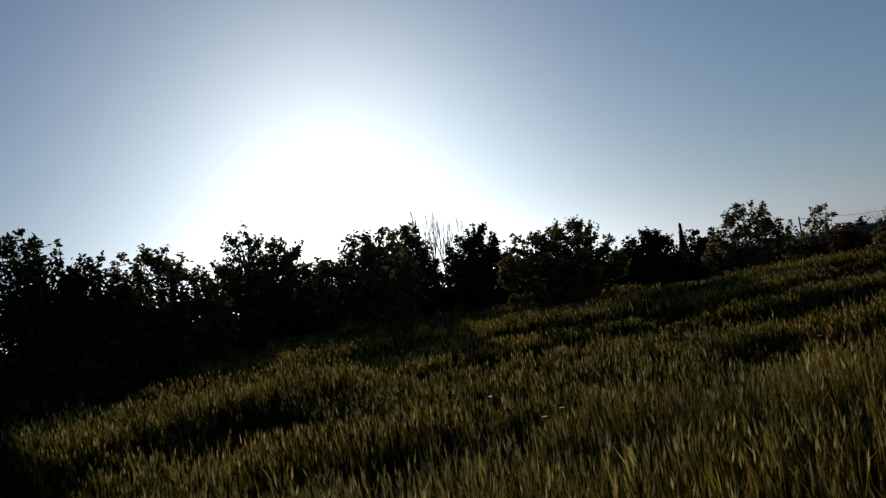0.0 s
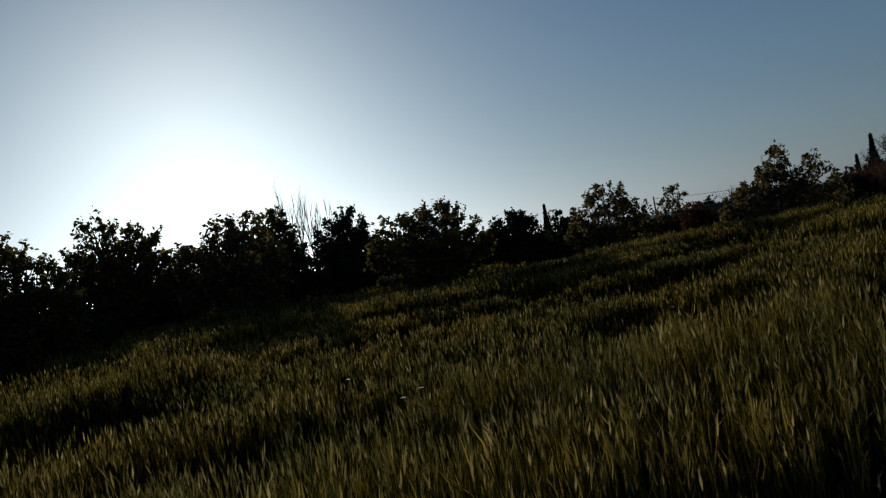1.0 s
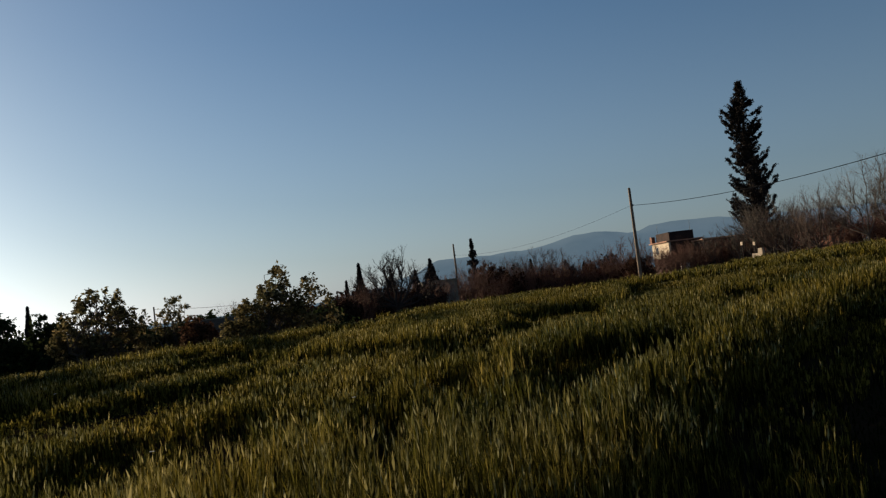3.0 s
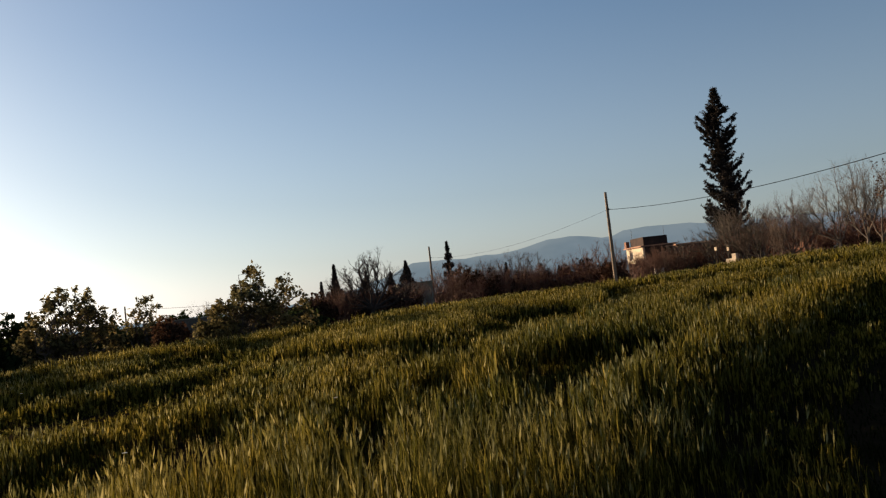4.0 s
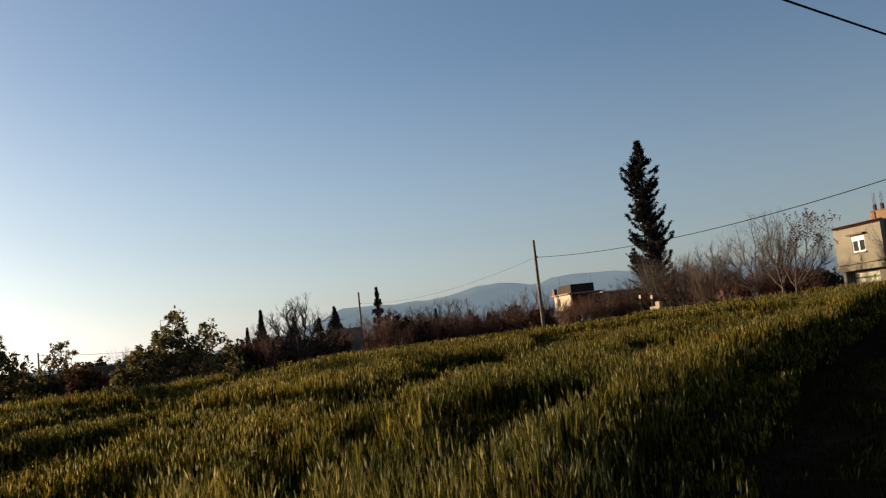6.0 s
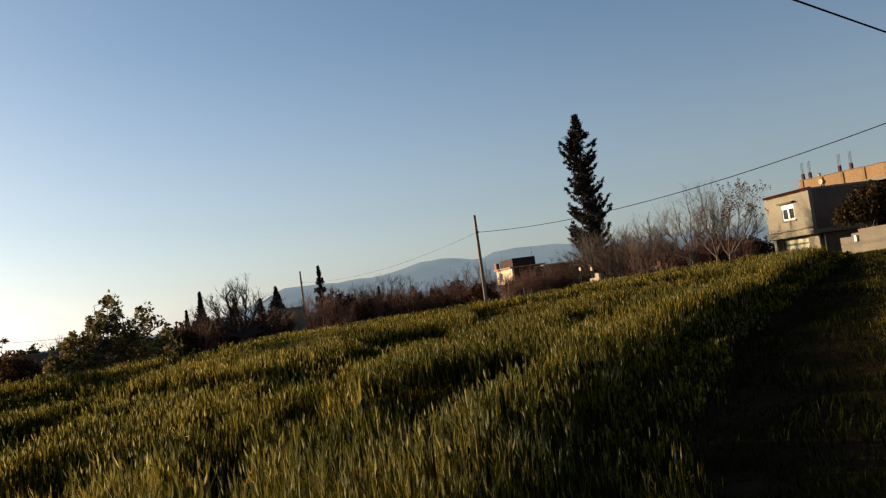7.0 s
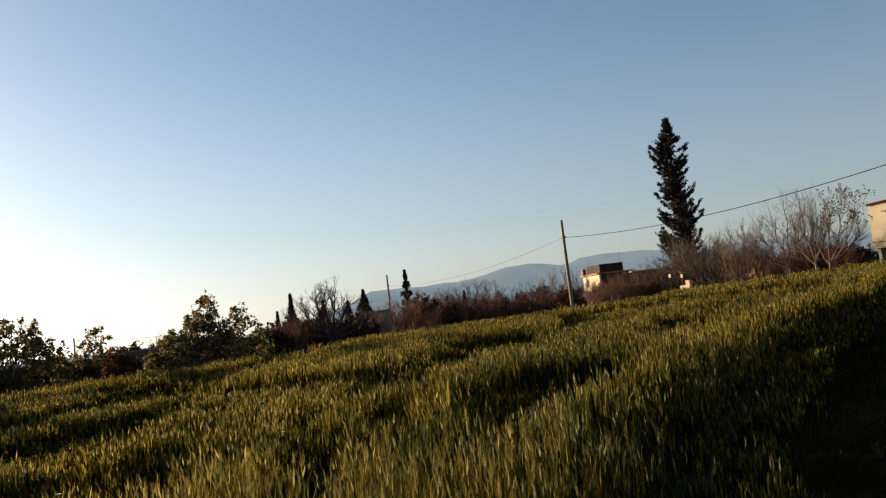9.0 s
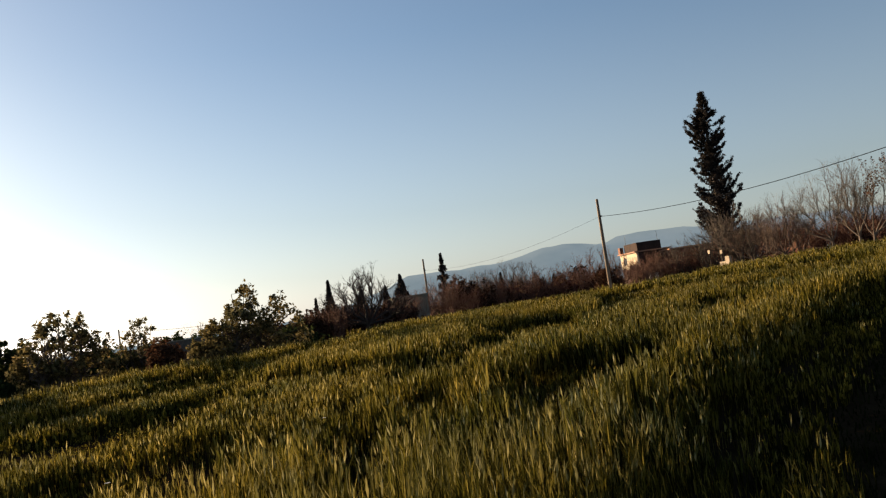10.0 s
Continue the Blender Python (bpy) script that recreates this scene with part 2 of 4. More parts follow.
def build_ground():
    r = np.concatenate([[0.0], np.geomspace(1.5, 150, 70), [300, 700, 1500, 3000, 4800]])
    a = np.linspace(0, 2 * np.pi, 241)[:-1]
    rr, aa = np.meshgrid(r[1:], a, indexing="ij")
    x, y = rr * np.cos(aa), rr * np.sin(aa)
    v = np.concatenate([[[0, 0, gz(0, 0)]], np.stack([x, y, ground_z(x, y)], -1).reshape(-1, 3)])
    k, m = len(r) - 1, len(a)
    i, j = np.meshgrid(np.arange(k - 1), np.arange(m), indexing="ij")
    jn = (j + 1) % m
    q = 1 + np.stack([i * m + j, (i + 1) * m + j, (i + 1) * m + jn, i * m + jn], -1).reshape(-1, 4)
    t = np.stack([np.zeros(m, int), 1 + np.arange(m), 1 + (np.arange(m) + 1) % m], -1)
    ob = new("ground", mesh_from("ground", v, q, t, [M_SOIL]))
    return tagged(ob, "brown field earth with sparse dry grass", "ground", kind="structure")


build_ground()


# ---- wheat ----
def blades(base, azim, length, bend, width, rng, droop=0.0):
    """Tapering blades in two pieces, leaning out along azim by bend: vertices, quads, triangles."""
    n = len(base)
    out = np.stack([np.cos(azim), np.sin(azim), np.zeros(n)], 1)
    face = azim + np.pi / 2 + rng.uniform(-0.9, 0.9, n)
    side = np.stack([np.cos(face), np.sin(face), np.zeros(n)], 1) * (width / 2)[:, None]
    up = np.array([0, 0, 1.0])
    mid = base + up * (length * 0.55)[:, None] + out * (length * bend * 0.35)[:, None]
    tip = base + up * (length * (1.0 - droop * bend))[:, None] + out * (length * bend)[:, None]
    v = np.stack([base - side, base + side, mid + side * 0.8, mid - side * 0.8, tip], 1).reshape(-1, 3)
    k = np.arange(n)[:, None] * 5
    return v, k + np.array([[0, 1, 2, 3]]), k + np.array([[3, 2, 4]]), tip


def ears(tip, azim, length, width, rng, lean=0.14):
    n = len(tip)
    out = np.stack([np.cos(azim), np.sin(azim), np.zeros(n)], 1)
    ax = out * (lean * rng.uniform(0.2, 2.6, n))[:, None] + np.array([0, 0, 1.0])
    ax /= np.linalg.norm(ax, axis=1)[:, None]
    ax = ax * length[:, None]
    f = rng.uniform(0, np.pi, n)
    side = np.stack([np.cos(f), np.sin(f), np.zeros(n)], 1) * (width / 2)[:, None]
    b = tip - ax * 0.1
    v = np.stack([b, b + ax * 0.4 + side, b + ax, b + ax * 0.4 - side], 1).reshape(-1, 3)
    return v, np.arange(n * 4).reshape(n, 4)


# beaten-down spots in the crop: metres along and across the track, half width
HOLLOWS = [(16.8, 20.2, 1.1), (11.8, 7.8, 0.75), (16.4, 14.0, 0.6), (7.2, 13.2, 0.6), (20.4, 8.9, 0.6), (5.6, 6.9, 0.4), (7.3, 5.0, 0.35), (5.3, 4.6, 0.35),
           (19.8, 11.0, 0.7), (21.5, 10.0, 0.8), (21.0, 5.5, 0.6), (25.8, 5.2, 0.7), (31.9, 3.9, 0.9), (9.4, 4.5, 0.5), (22.7, 12.8, 1.0), (30.4, 11.6, 1.0), (28.6, 9.3, 0.8),
           (16.2, 17.2, 0.7), (22.0, 16.4, 0.8), (3.0, 24.7, 1.6), (0.3, 15.7, 0.6), (7.1, 21.3, 0.8), (7.6, 16.8, 1.0), (-5.6, 23.3, 1.2)]


def crop_rim(s):
    """Where the full stand begins, across the track."""
    return np.interp(s, [-10, 0, 3, 6, 9, 15, 19, 26, 34, 60], [1.5, 1.6, 1.75, 1.9, 2.25, 2.2, 2.1, 1.3, 0.2, -1.2])


def crop_height(x, y):
    """Stands at several levels with steep sides, and beaten-down hollows between them."""
    s, n = x * ALONG[0] + y * ALONG[1], x * ACROSS[0] + y * ACROSS[1]
    s2, n2 = s * 0.93 + n * 0.36, n * 0.93 - s * 0.36
    a = value_noise(s2 / 1.7, n2, 1.9, 11)
    b = value_noise(s2, n2, 0.7, 12)
    c = value_noise(x, y, 9.0, 13)
    d = value_noise(x, y, 0.3, 14)
    e = value_noise(s2 / 2.0, n2, 3.1, 15)
    f = value_noise(s2 / 1.9, n2, 3.0, 16)
    step = 0.35 * smooth((a + 0.14 * (b - 0.5) - 0.36) / 0.06) + 0.65 * smooth((e + 0.12 * (b - 0.5) - 0.42) / 0.05)
    low = smooth((0.27 - f + 0.10 * (b - 0.5)) / 0.05)
    for hs, hn, hr in HOLLOWS:
        q = math.hypot(hs, hn)
        u, v = hs / q, hn / q
        away, side = (s - hs) * u + (n - hn) * v, (n - hn) * u - (s - hs) * v
        q = (away / (1.1 + 1.2 * hr)) ** 2 + (side / (1.35 * hr)) ** 2
        low = np.maximum(low, smooth((1.1 - q + 2.2 * (b - 0.5)) / 0.7))
    # a taller unbroken rim along the track
    rim = np.exp(-((n - crop_rim(s) - 0.75) / 0.6) ** 2) * smooth((24 - s) / 6)
    low, step = low * (1 - 0.9 * rim), np.maximum(step, 0.9 * rim)
    full = (0.24 + 0.06 * rim + 0.44 * step + 0.04 * (c - 0.5) + 0.12 * (b - 0.5) + 0.10 * (d - 0.5)) * (1 - 0.66 * low)
    inside = smooth((n - crop_rim(s) - 0.5 * (value_noise(s, 0 * s, 1.5, 21) - 0.5) + 0.15) / 0.30)
    return full * inside + (0.16 + 0.20 * b * d) * (1 - inside)


def in_crop(x, y):
    az = np.degrees(np.arctan2(-x, y))
    d = np.hypot(x, y)
    n = x * ACROSS[0] + y * ACROSS[1]
    s = x * ALONG[0] + y * ALONG[1]
    edge = crop_rim(s) - 1.0 + (value_noise(s, 0 * s, 1.5, 21) - 0.5) * 0.7
    lim = np.interp(az, EDGE_AZ, EDGE_D)
    lim = lim + (value_noise(x, y, 3.0, 22) - 0.5) * 2.0
    return (n > edge) & (d < lim)


def scatter(r0, r1, per_m2, rng, az0=-93, az1=35):
    area = math.pi * (r1 * r1 - r0 * r0) * (az1 - az0) / 360
    k = int(area * per_m2)
    d = np.sqrt(rng.uniform(r0 * r0, r1 * r1, k))
    az = np.radians(rng.uniform(az0, az1, k))
    x, y = -np.sin(az) * d, np.cos(az) * d
    ok = in_crop(x, y)
    return x[ok], y[ok]


def spikes(base, azim, length, bend, width, rng):
    """Single tapering blades for the distance: vertices, triangles, tips."""
    n = len(base)
    face = rng.uniform(0, np.pi, n)
    side = np.stack([np.cos(face), np.sin(face), np.zeros(n)], 1) * (width / 2)[:, None]
    tip = base + np.stack([np.cos(azim) * bend * length, np.sin(azim) * bend * length, length], 1)
    return np.stack([base - side, base + side, tip], 1).reshape(-1, 3), np.arange(n * 3).reshape(n, 3), tip


def build_wheat():
    rng = np.random.RandomState(5)
    V, Q, T, QI, TI, base_n = [], [], [], [], [], 0

    def put(v, q=None, t=None, mat=0):
        nonlocal base_n
        V.append(v)
        if q is not None:
            Q.append(q + base_n)
            QI.append(np.full(len(q), mat))
        if t is not None:
            T.append(t + base_n)
            TI.append(np.full(len(t), mat))
        base_n += len(v)

    # r0, r1, plants a square metre, leaves a plant, stalk width, leaf width, ear length, ear width, share with ears
    for r0, r1, dens, nleaf, ws, wl, el, we, eared in (
            (0.8, 7.0, 430, 3, 0.005, 0.011, 0.095, 0.014, 0.34),
            (7.0, 16.0, 310, 3, 0.007, 0.022, 0.10, 0.016, 0.34),
            (16.0, 36.0, 170, 3, 0.016, 0.055, 0.10, 0.020, 0.42),
            (36.0, 80.0, 46, 3, 0.035, 0.12, 0.11, 0.038, 0.38)):
        # stems stand in tufts, each tuft of its own height
        per = 6 if r0 < 16 else 4
        tx, ty = scatter(r0, r1, dens / per, rng)
        th = crop_height(tx, ty)
        # thinner where it is beaten down
        stay = rng.rand(len(tx)) < np.clip((th - 0.02) / 0.36, 0.3, 1.0)
        tx, ty, th = tx[stay], ty[stay], th[stay] * rng.uniform(0.78 if r0 < 16 else 0.9, 1.1, stay.sum())
        x, y = np.repeat(tx, per), np.repeat(ty, per)
        n = len(x)
        fan = rng.uniform(0, 2 * np.pi, n)
        rad = np.abs(rng.normal(0, 0.05 if r0 < 16 else 0.11, n))
        x, y = x + rad * np.cos(fan), y + rad * np.sin(fan)
        h = np.repeat(th, per) * rng.uniform(0.82, 1.08, n)
        p = np.stack([x, y, ground_z(x, y)], 1)
        wind = np.where(rng.rand(n) < 0.7, fan, rng.normal(-1.2, 0.9, n))
        if r0 < 16:
            v, q, t, tip = blades(p, wind, h, rng.uniform(0.01, 0.10, n), np.full(n, ws), rng)
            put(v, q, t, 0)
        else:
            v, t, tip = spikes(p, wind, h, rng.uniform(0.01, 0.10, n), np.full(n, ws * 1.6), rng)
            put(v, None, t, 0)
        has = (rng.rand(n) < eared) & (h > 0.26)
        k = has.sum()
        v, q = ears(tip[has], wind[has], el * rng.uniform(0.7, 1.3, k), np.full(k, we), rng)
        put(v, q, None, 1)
        if r0 < 7:
            # awns over the ears
            for c in range(2):
                v, q = ears(tip[has] + np.array([0, 0, 0.05]), wind[has] + rng.normal(0, 0.9, k), rng.uniform(0.06, 0.11, k), np.full(k, 0.004), rng, 0.25)
                put(v, q, None, 1)
        for c in range(nleaf):
            b = p.copy()
            b[:, 2] += h * (rng.uniform(0.15, 0.6, n) if r0 < 7 else rng.uniform(0.3, 0.68, n))
            ln, turn, out = h * (rng.uniform(0.35, 0.62, n) if r0 < 7 else rng.uniform(0.3, 0.5, n)), rng.uniform(0, 2 * np.pi, n), rng.uniform(0.05, 0.42, n)
            wide = wl * rng.uniform(0.6, 1.2, n)
            if r0 < 16:
                v, q, t, _ = blades(b, turn, ln, out, wide, rng, 0.5)
                put(v, q, t, 0)
            else:
                v, t, _ = spikes(b, turn, ln, out, wide, rng)
                put(v, None, t, 0)
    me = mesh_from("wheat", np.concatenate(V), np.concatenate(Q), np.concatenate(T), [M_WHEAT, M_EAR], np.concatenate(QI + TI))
    return tagged(new("wheat", me), "field of green wheat turning yellow, uneven and partly beaten down", "wheat", kind="stuff")


build_wheat()


# ---- trees ----
def bez(a, b, lift, k=5, rng=None, wobble=0.0):
    t = np.linspace(0, 1, k)[:, None]
    p = a * (1 - t) + b * t + np.array([0, 0, 1.0]) * (lift * 4 * t * (1 - t))
    if rng is not None and wobble:
        p[1:-1] += rng.normal(0, wobble, (k - 2, 3))
    return p


def leafy_tree(name, x, y, top, width, seed, leaf_mat, label, category="tree", base=0.15, clumps=70, per=110, leaf=0.16, clump=0.55, stems=1, group="", depth=None, hang=0.0, foot=1.0, humps=None, turn=0.0, sprigs=3, open_top=1.1):
    """Trunk, limbs to every clump, and a crown of leaves in clumps. top: its tip above the ground."""
    rng = np.random.RandomState(seed)
    root = thing(name, x, y, gz(x, y) - 0.05, label, category, group, turn)
    depth = depth or width * 0.8
    wood, crown = Heap(), Heap()
    lo = top * base
    # a domed, lobed outline, fuller towards its skin
    k = rng.uniform(0, 2 * np.pi, 6)
    c = []
    while len(c) < clumps:
        px, py = rng.uniform(-1, 1, 2)
        r = math.hypot(px, py)
        if r > 1:
            continue
        lobe = 0.5 + 0.25 * math.sin(4.5 * px + k[0]) + 0.15 * math.sin(9 * px + k[1]) + 0.10 * math.sin(7 * py + k[2])
        hmax = top * (1 - 0.42 * r ** 3) * (0.80 + 0.20 * lobe)
        if humps:
            hmax = top * np.interp(px, *humps) * (1 - 0.2 * abs(py) ** 3) * (0.9 + 0.1 * lobe)
        lo_r = lo * (1 + 0.3 * r)
        z = lo_r + (hmax - lo_r) * rng.rand() ** 0.6
        if z > 0.1:
            c.append((px * width / 2, py * depth / 2, z))
    c = np.array(c)
    f = np.clip((c[:, 2] - lo) / (top - lo), 0, 1)
    c[:, :2] *= (foot + (1.06 - foot) * np.sqrt(f))[:, None]
    c[:, 2] *= (top - clump * (0.9 if sprigs else 0.3)) / c[:, 2].max()
    tr = 0.03 * top + 0.03
    feet = [np.array([rng.normal(0, 0.12 * width * (stems > 1)), rng.normal(0, 0.1 * width * (stems > 1)), 0]) for _ in range(stems)]
    axes = []
    for ft in feet:
        ft[:2] = np.clip(ft[:2], -0.2 * width, 0.2 * width)
        out = np.hypot(ft[0], ft[1]) / (0.28 * width)
        head = ft * 1.35 + np.array([rng.normal(0, 0.04 * top), rng.normal(0, 0.04 * top), top * (0.78 - 0.3 * out)])
        p = bez(ft, head, 0.0, 7, rng, 0.04 * top)
        p[0] = ft
        wood.tube(p, np.linspace(tr, tr * 0.25, 7) / math.sqrt(stems), 7)
        axes.append(p)
    for k, q in enumerate(c):
        ax = axes[k % stems]
        s = ax[min(5, max(1, int(6 * max(0.0, q[2] - 0.28 * top) / (0.85 * top))))]
        r0 = tr * 0.30 / math.sqrt(stems)
        wood.tube(bez(s, q, 0.06 * top, 5, rng, 0.03 * top), np.linspace(r0, 0.012, 5), 4)
    rad = clump * rng.uniform(0.6, 1.3, clumps) * (1.45 - 0.95 * f)
    count = (per * rng.uniform(0.4, 1.0, clumps) * (1.6 - open_top * smooth((f - 0.25) / 0.35))).astype(int)
    pts = np.repeat(c, count, 0) + rng.normal(0, 1, (count.sum(), 3)) * np.repeat(rad, count)[:, None] * np.array([0.42, 0.42, 0.32])
    if hang:
        pts[:, 2] -= hang * rng.rand(len(pts)) ** 2
    pts = pts[pts[:, 2] > 0.1]
    crown.leaves(pts, leaf * 0.84, rng)
    # leafy shoots standing out of the crown
    for q in c[f > 0.35] if sprigs else ():
        for _ in range(rng.randint(1, sprigs + 1)):
            out = np.array([q[0] / width * 1.6, q[1] / depth * 1.6, 0.9]) + rng.normal(0, 0.45, 3)
            end = q + out / np.linalg.norm(out) * clump * rng.uniform(0.5, 1.2)
            wood.tube([q, (q + end) / 2 + rng.normal(0, 0.02, 3), end], [0.012, 0.009, 0.006], 3)
            k = rng.randint(6, 12)
            crown.leaves(end + rng.normal(0, 0.5 * leaf, (k, 3)) - out * leaf * 0.4, leaf * 0.72, rng, 0.2, 2.0)
    part("trunk", wood, M_BARK, root)
    part("crown", crown, leaf_mat, root)
    return root


def branching(heap, rng, start, way, length, radius, level, spread, tips, up=0.15, twigs=3):
    k = 4 if level > 2 else (3 if level == 2 else 2)
    p = [np.array(start, float)]
    d = np.array(way, float)
    for i in range(k - 1):
        d = d + rng.normal(0, 0.13, 3) + np.array([0, 0, up * 0.3])
        d /= np.linalg.norm(d)
        p.append(p[-1] + d * length / (k - 1))
    heap.tube(p, np.linspace(radius, radius * (0.62 if level else 0.3), k), 5 if level > 2 else 3)
    if level == 0:
        tips.append(p[-1])
        return
    for i in range(rng.randint(2, twigs + 1)):
        at = p[rng.randint(1, k)] if i else p[-1]
        nd = d + rng.normal(0, spread, 3) + np.array([0, 0, up])
        nd /= np.linalg.norm(nd)
        branching(heap, rng, at, nd, length * rng.uniform(0.6, 0.85), radius * 0.6, level - 1, spread, tips, up, twigs)


def bare_tree(name, x, y, top, seed, label, mat=None, stems=3, level=4, spread=0.55, leaf_mat=None, per=0, leaf=0.12, up=0.15, category="tree", group="", radius=None, first=0.42, tilt=0.38):
    """Leafless or nearly so: limbs that fork down to twigs, scaled to its height."""
    rng = np.random.RandomState(seed)
    root = thing(name, x, y, gz(x, y) - 0.05, label, category, group)
    wood, tips = Heap(), []
    for s in range(stems):
        a = rng.uniform(0, 2 * np.pi)
        w = np.array([math.cos(a) * tilt, math.sin(a) * tilt, 1.0])
        branching(wood, rng, (math.cos(a) * 0.1 * stems / 3, math.sin(a) * 0.1 * stems / 3, 0), w / np.linalg.norm(w), top * first, (radius or 0.017 * top), level, spread, tips, up, 4)
    z = float(np.percentile(np.array(tips)[:, 2], 93))
    for v in wood.v:
        v *= top / z
    part("trunk", wood, mat or M_TWIG, root)
    if per:
        pts = np.repeat(np.array(tips) * top / z, per, 0)
        crown = Heap()
        pts = pts + rng.normal(0, 0.07, pts.shape)
        crown.leaves(pts, leaf, rng)
        part("crown", crown, leaf_mat, root)
    return root


def cypress(name, x, y, top, width, seed, label, n=3600, mat=None, group="", tiers=0):
    rng = np.random.RandomState(seed)
    root = thing(name, x, y, gz(x, y) - 0.05, label, "cypress", group)
    wood, crown = Heap(), Heap()
    wood.tube([(0, 0, 0), (0.03, 0, top * 0.5), (0, 0, top * 0.96)], [0.02 * top, 0.014 * top, 0.01], 6)
    h = rng.rand(n) ** 0.8
    prof = np.minimum(1.0, (1 - h) * 1.55) * np.minimum(1.0, 0.5 + h * 4)
    a = rng.uniform(0, 2 * np.pi, n)
    if tiers:
        prof = np.minimum(1.0, (1 - h) * 2.2) * (0.3 + 1.1 * ((h * tiers + 0.1 * np.sin(2 * a)) % 1.0 < 0.5))
    r = width / 2 * prof * np.sqrt(rng.uniform(0.2, 1, n)) * (1 + 0.22 * np.sin(a * 3 + h * 23 + seed))
    pts = np.stack([r * np.cos(a), r * np.sin(a), 0.05 * top + h * top * 0.95], 1)
    crown.leaves(pts, 0.024 * top, rng, -0.8, 2.6)
    part("trunk", wood, M_BARK, root)
    part("crown", crown, mat or M_NEEDLE, root)
    return root


def conifer(name, x, y, top, seed, label):
    """A tall old cypress-like conifer with ragged tiers of upturned boughs."""
    rng = np.random.RandomState(seed)
    root = thing(name, x, y, gz(x, y) - 0.05, label, "conifer")
    wood, crown = Heap(), Heap()
    wood.tube([(0, 0, 0), (0.03, 0, top * 0.35), (0, 0, top * 0.7), (0, 0, top)], [0.34, 0.26, 0.15, 0.02], 9)
    z = 1.6
    while z < top - 0.3:
        f = z / top
        reach = np.interp(f, [0.05, 0.14, 0.27, 0.40, 0.50, 0.57, 0.645, 0.70, 0.76, 0.81, 0.87, 0.93, 1.0], [1.3, 1.7, 2.0, 2.15, 2.05, 1.6, 0.85, 1.7, 2.25, 1.5, 0.85, 0.36, 0.04])
        for b in range(rng.randint(4, 8)):
            a = rng.uniform(0, 2 * np.pi)
            ln = reach * rng.uniform(0.45, 1.15)
            tip = np.array([math.cos(a) * ln, math.sin(a) * ln, z + ln * rng.uniform(0.15, 0.75)])
            p = bez(np.array([0, 0, z - 0.1 * ln]), tip, -0.2 * ln, 6, rng, 0.03)
            wood.tube(p, np.linspace(0.05 * (1.2 - f), 0.012, 6), 4)
            for tw in range(int(7 * ln) + 3):
                t = rng.uniform(0.25, 1.0)
                i = min(4, int(t * 5))
                at = p[i] * (1 - (t * 5 - i)) + p[i + 1] * (t * 5 - i)
                b2 = a + rng.normal(0, 0.7)
                l2 = rng.uniform(0.25, 0.6) * (1.25 - 0.5 * t) * (1.0 if f < 0.88 else 0.5)
                end = at + np.array([math.cos(b2) * l2 * 0.8, math.sin(b2) * l2 * 0.8, rng.uniform(-0.05, 0.45) * l2 + 0.08])
                k = 19
                q = rng.rand(k)[:, None]
                pts = at * (1 - q) + end * q + rng.normal(0, 0.055, (k, 3))
                crown.leaves(pts, 0.075 if f < 0.88 else 0.055, rng, -0.3, 2.8)
        z += rng.uniform(0.18, 0.42) * (1.0 if f < 0.85 else 0.6)
    h = rng.uniform(0.06, 0.88, 2600)
    a = rng.uniform(0, 2 * np.pi, 2600)
    r = np.interp(h, [0.06, 0.3, 0.45, 0.57, 0.65, 0.75, 0.84, 0.97], [0.5, 0.8, 0.85, 0.6, 0.3, 0.65, 0.35, 0.05]) * np.sqrt(rng.rand(2600))
    crown.leaves(np.stack([r * np.cos(a), r * np.sin(a), h * top], 1), 0.10, rng, 0.1, 2.6)
    part("trunk", wood, M_BARK, root)
    part("crown", crown, M_NEEDLE, root)
    return root


START = (-0.85, -1.43)


def tree_at(az, d, top_el, half_az, origin=START):
    """x, y, height above the ground and width, from the bearings of its tip and sides."""
    x, y = polar(az, d, origin)
    return x, y, 1.6 + d * math.tan(radians(top_el)) - gz(x, y), 2 * d * math.tan(radians(half_az))


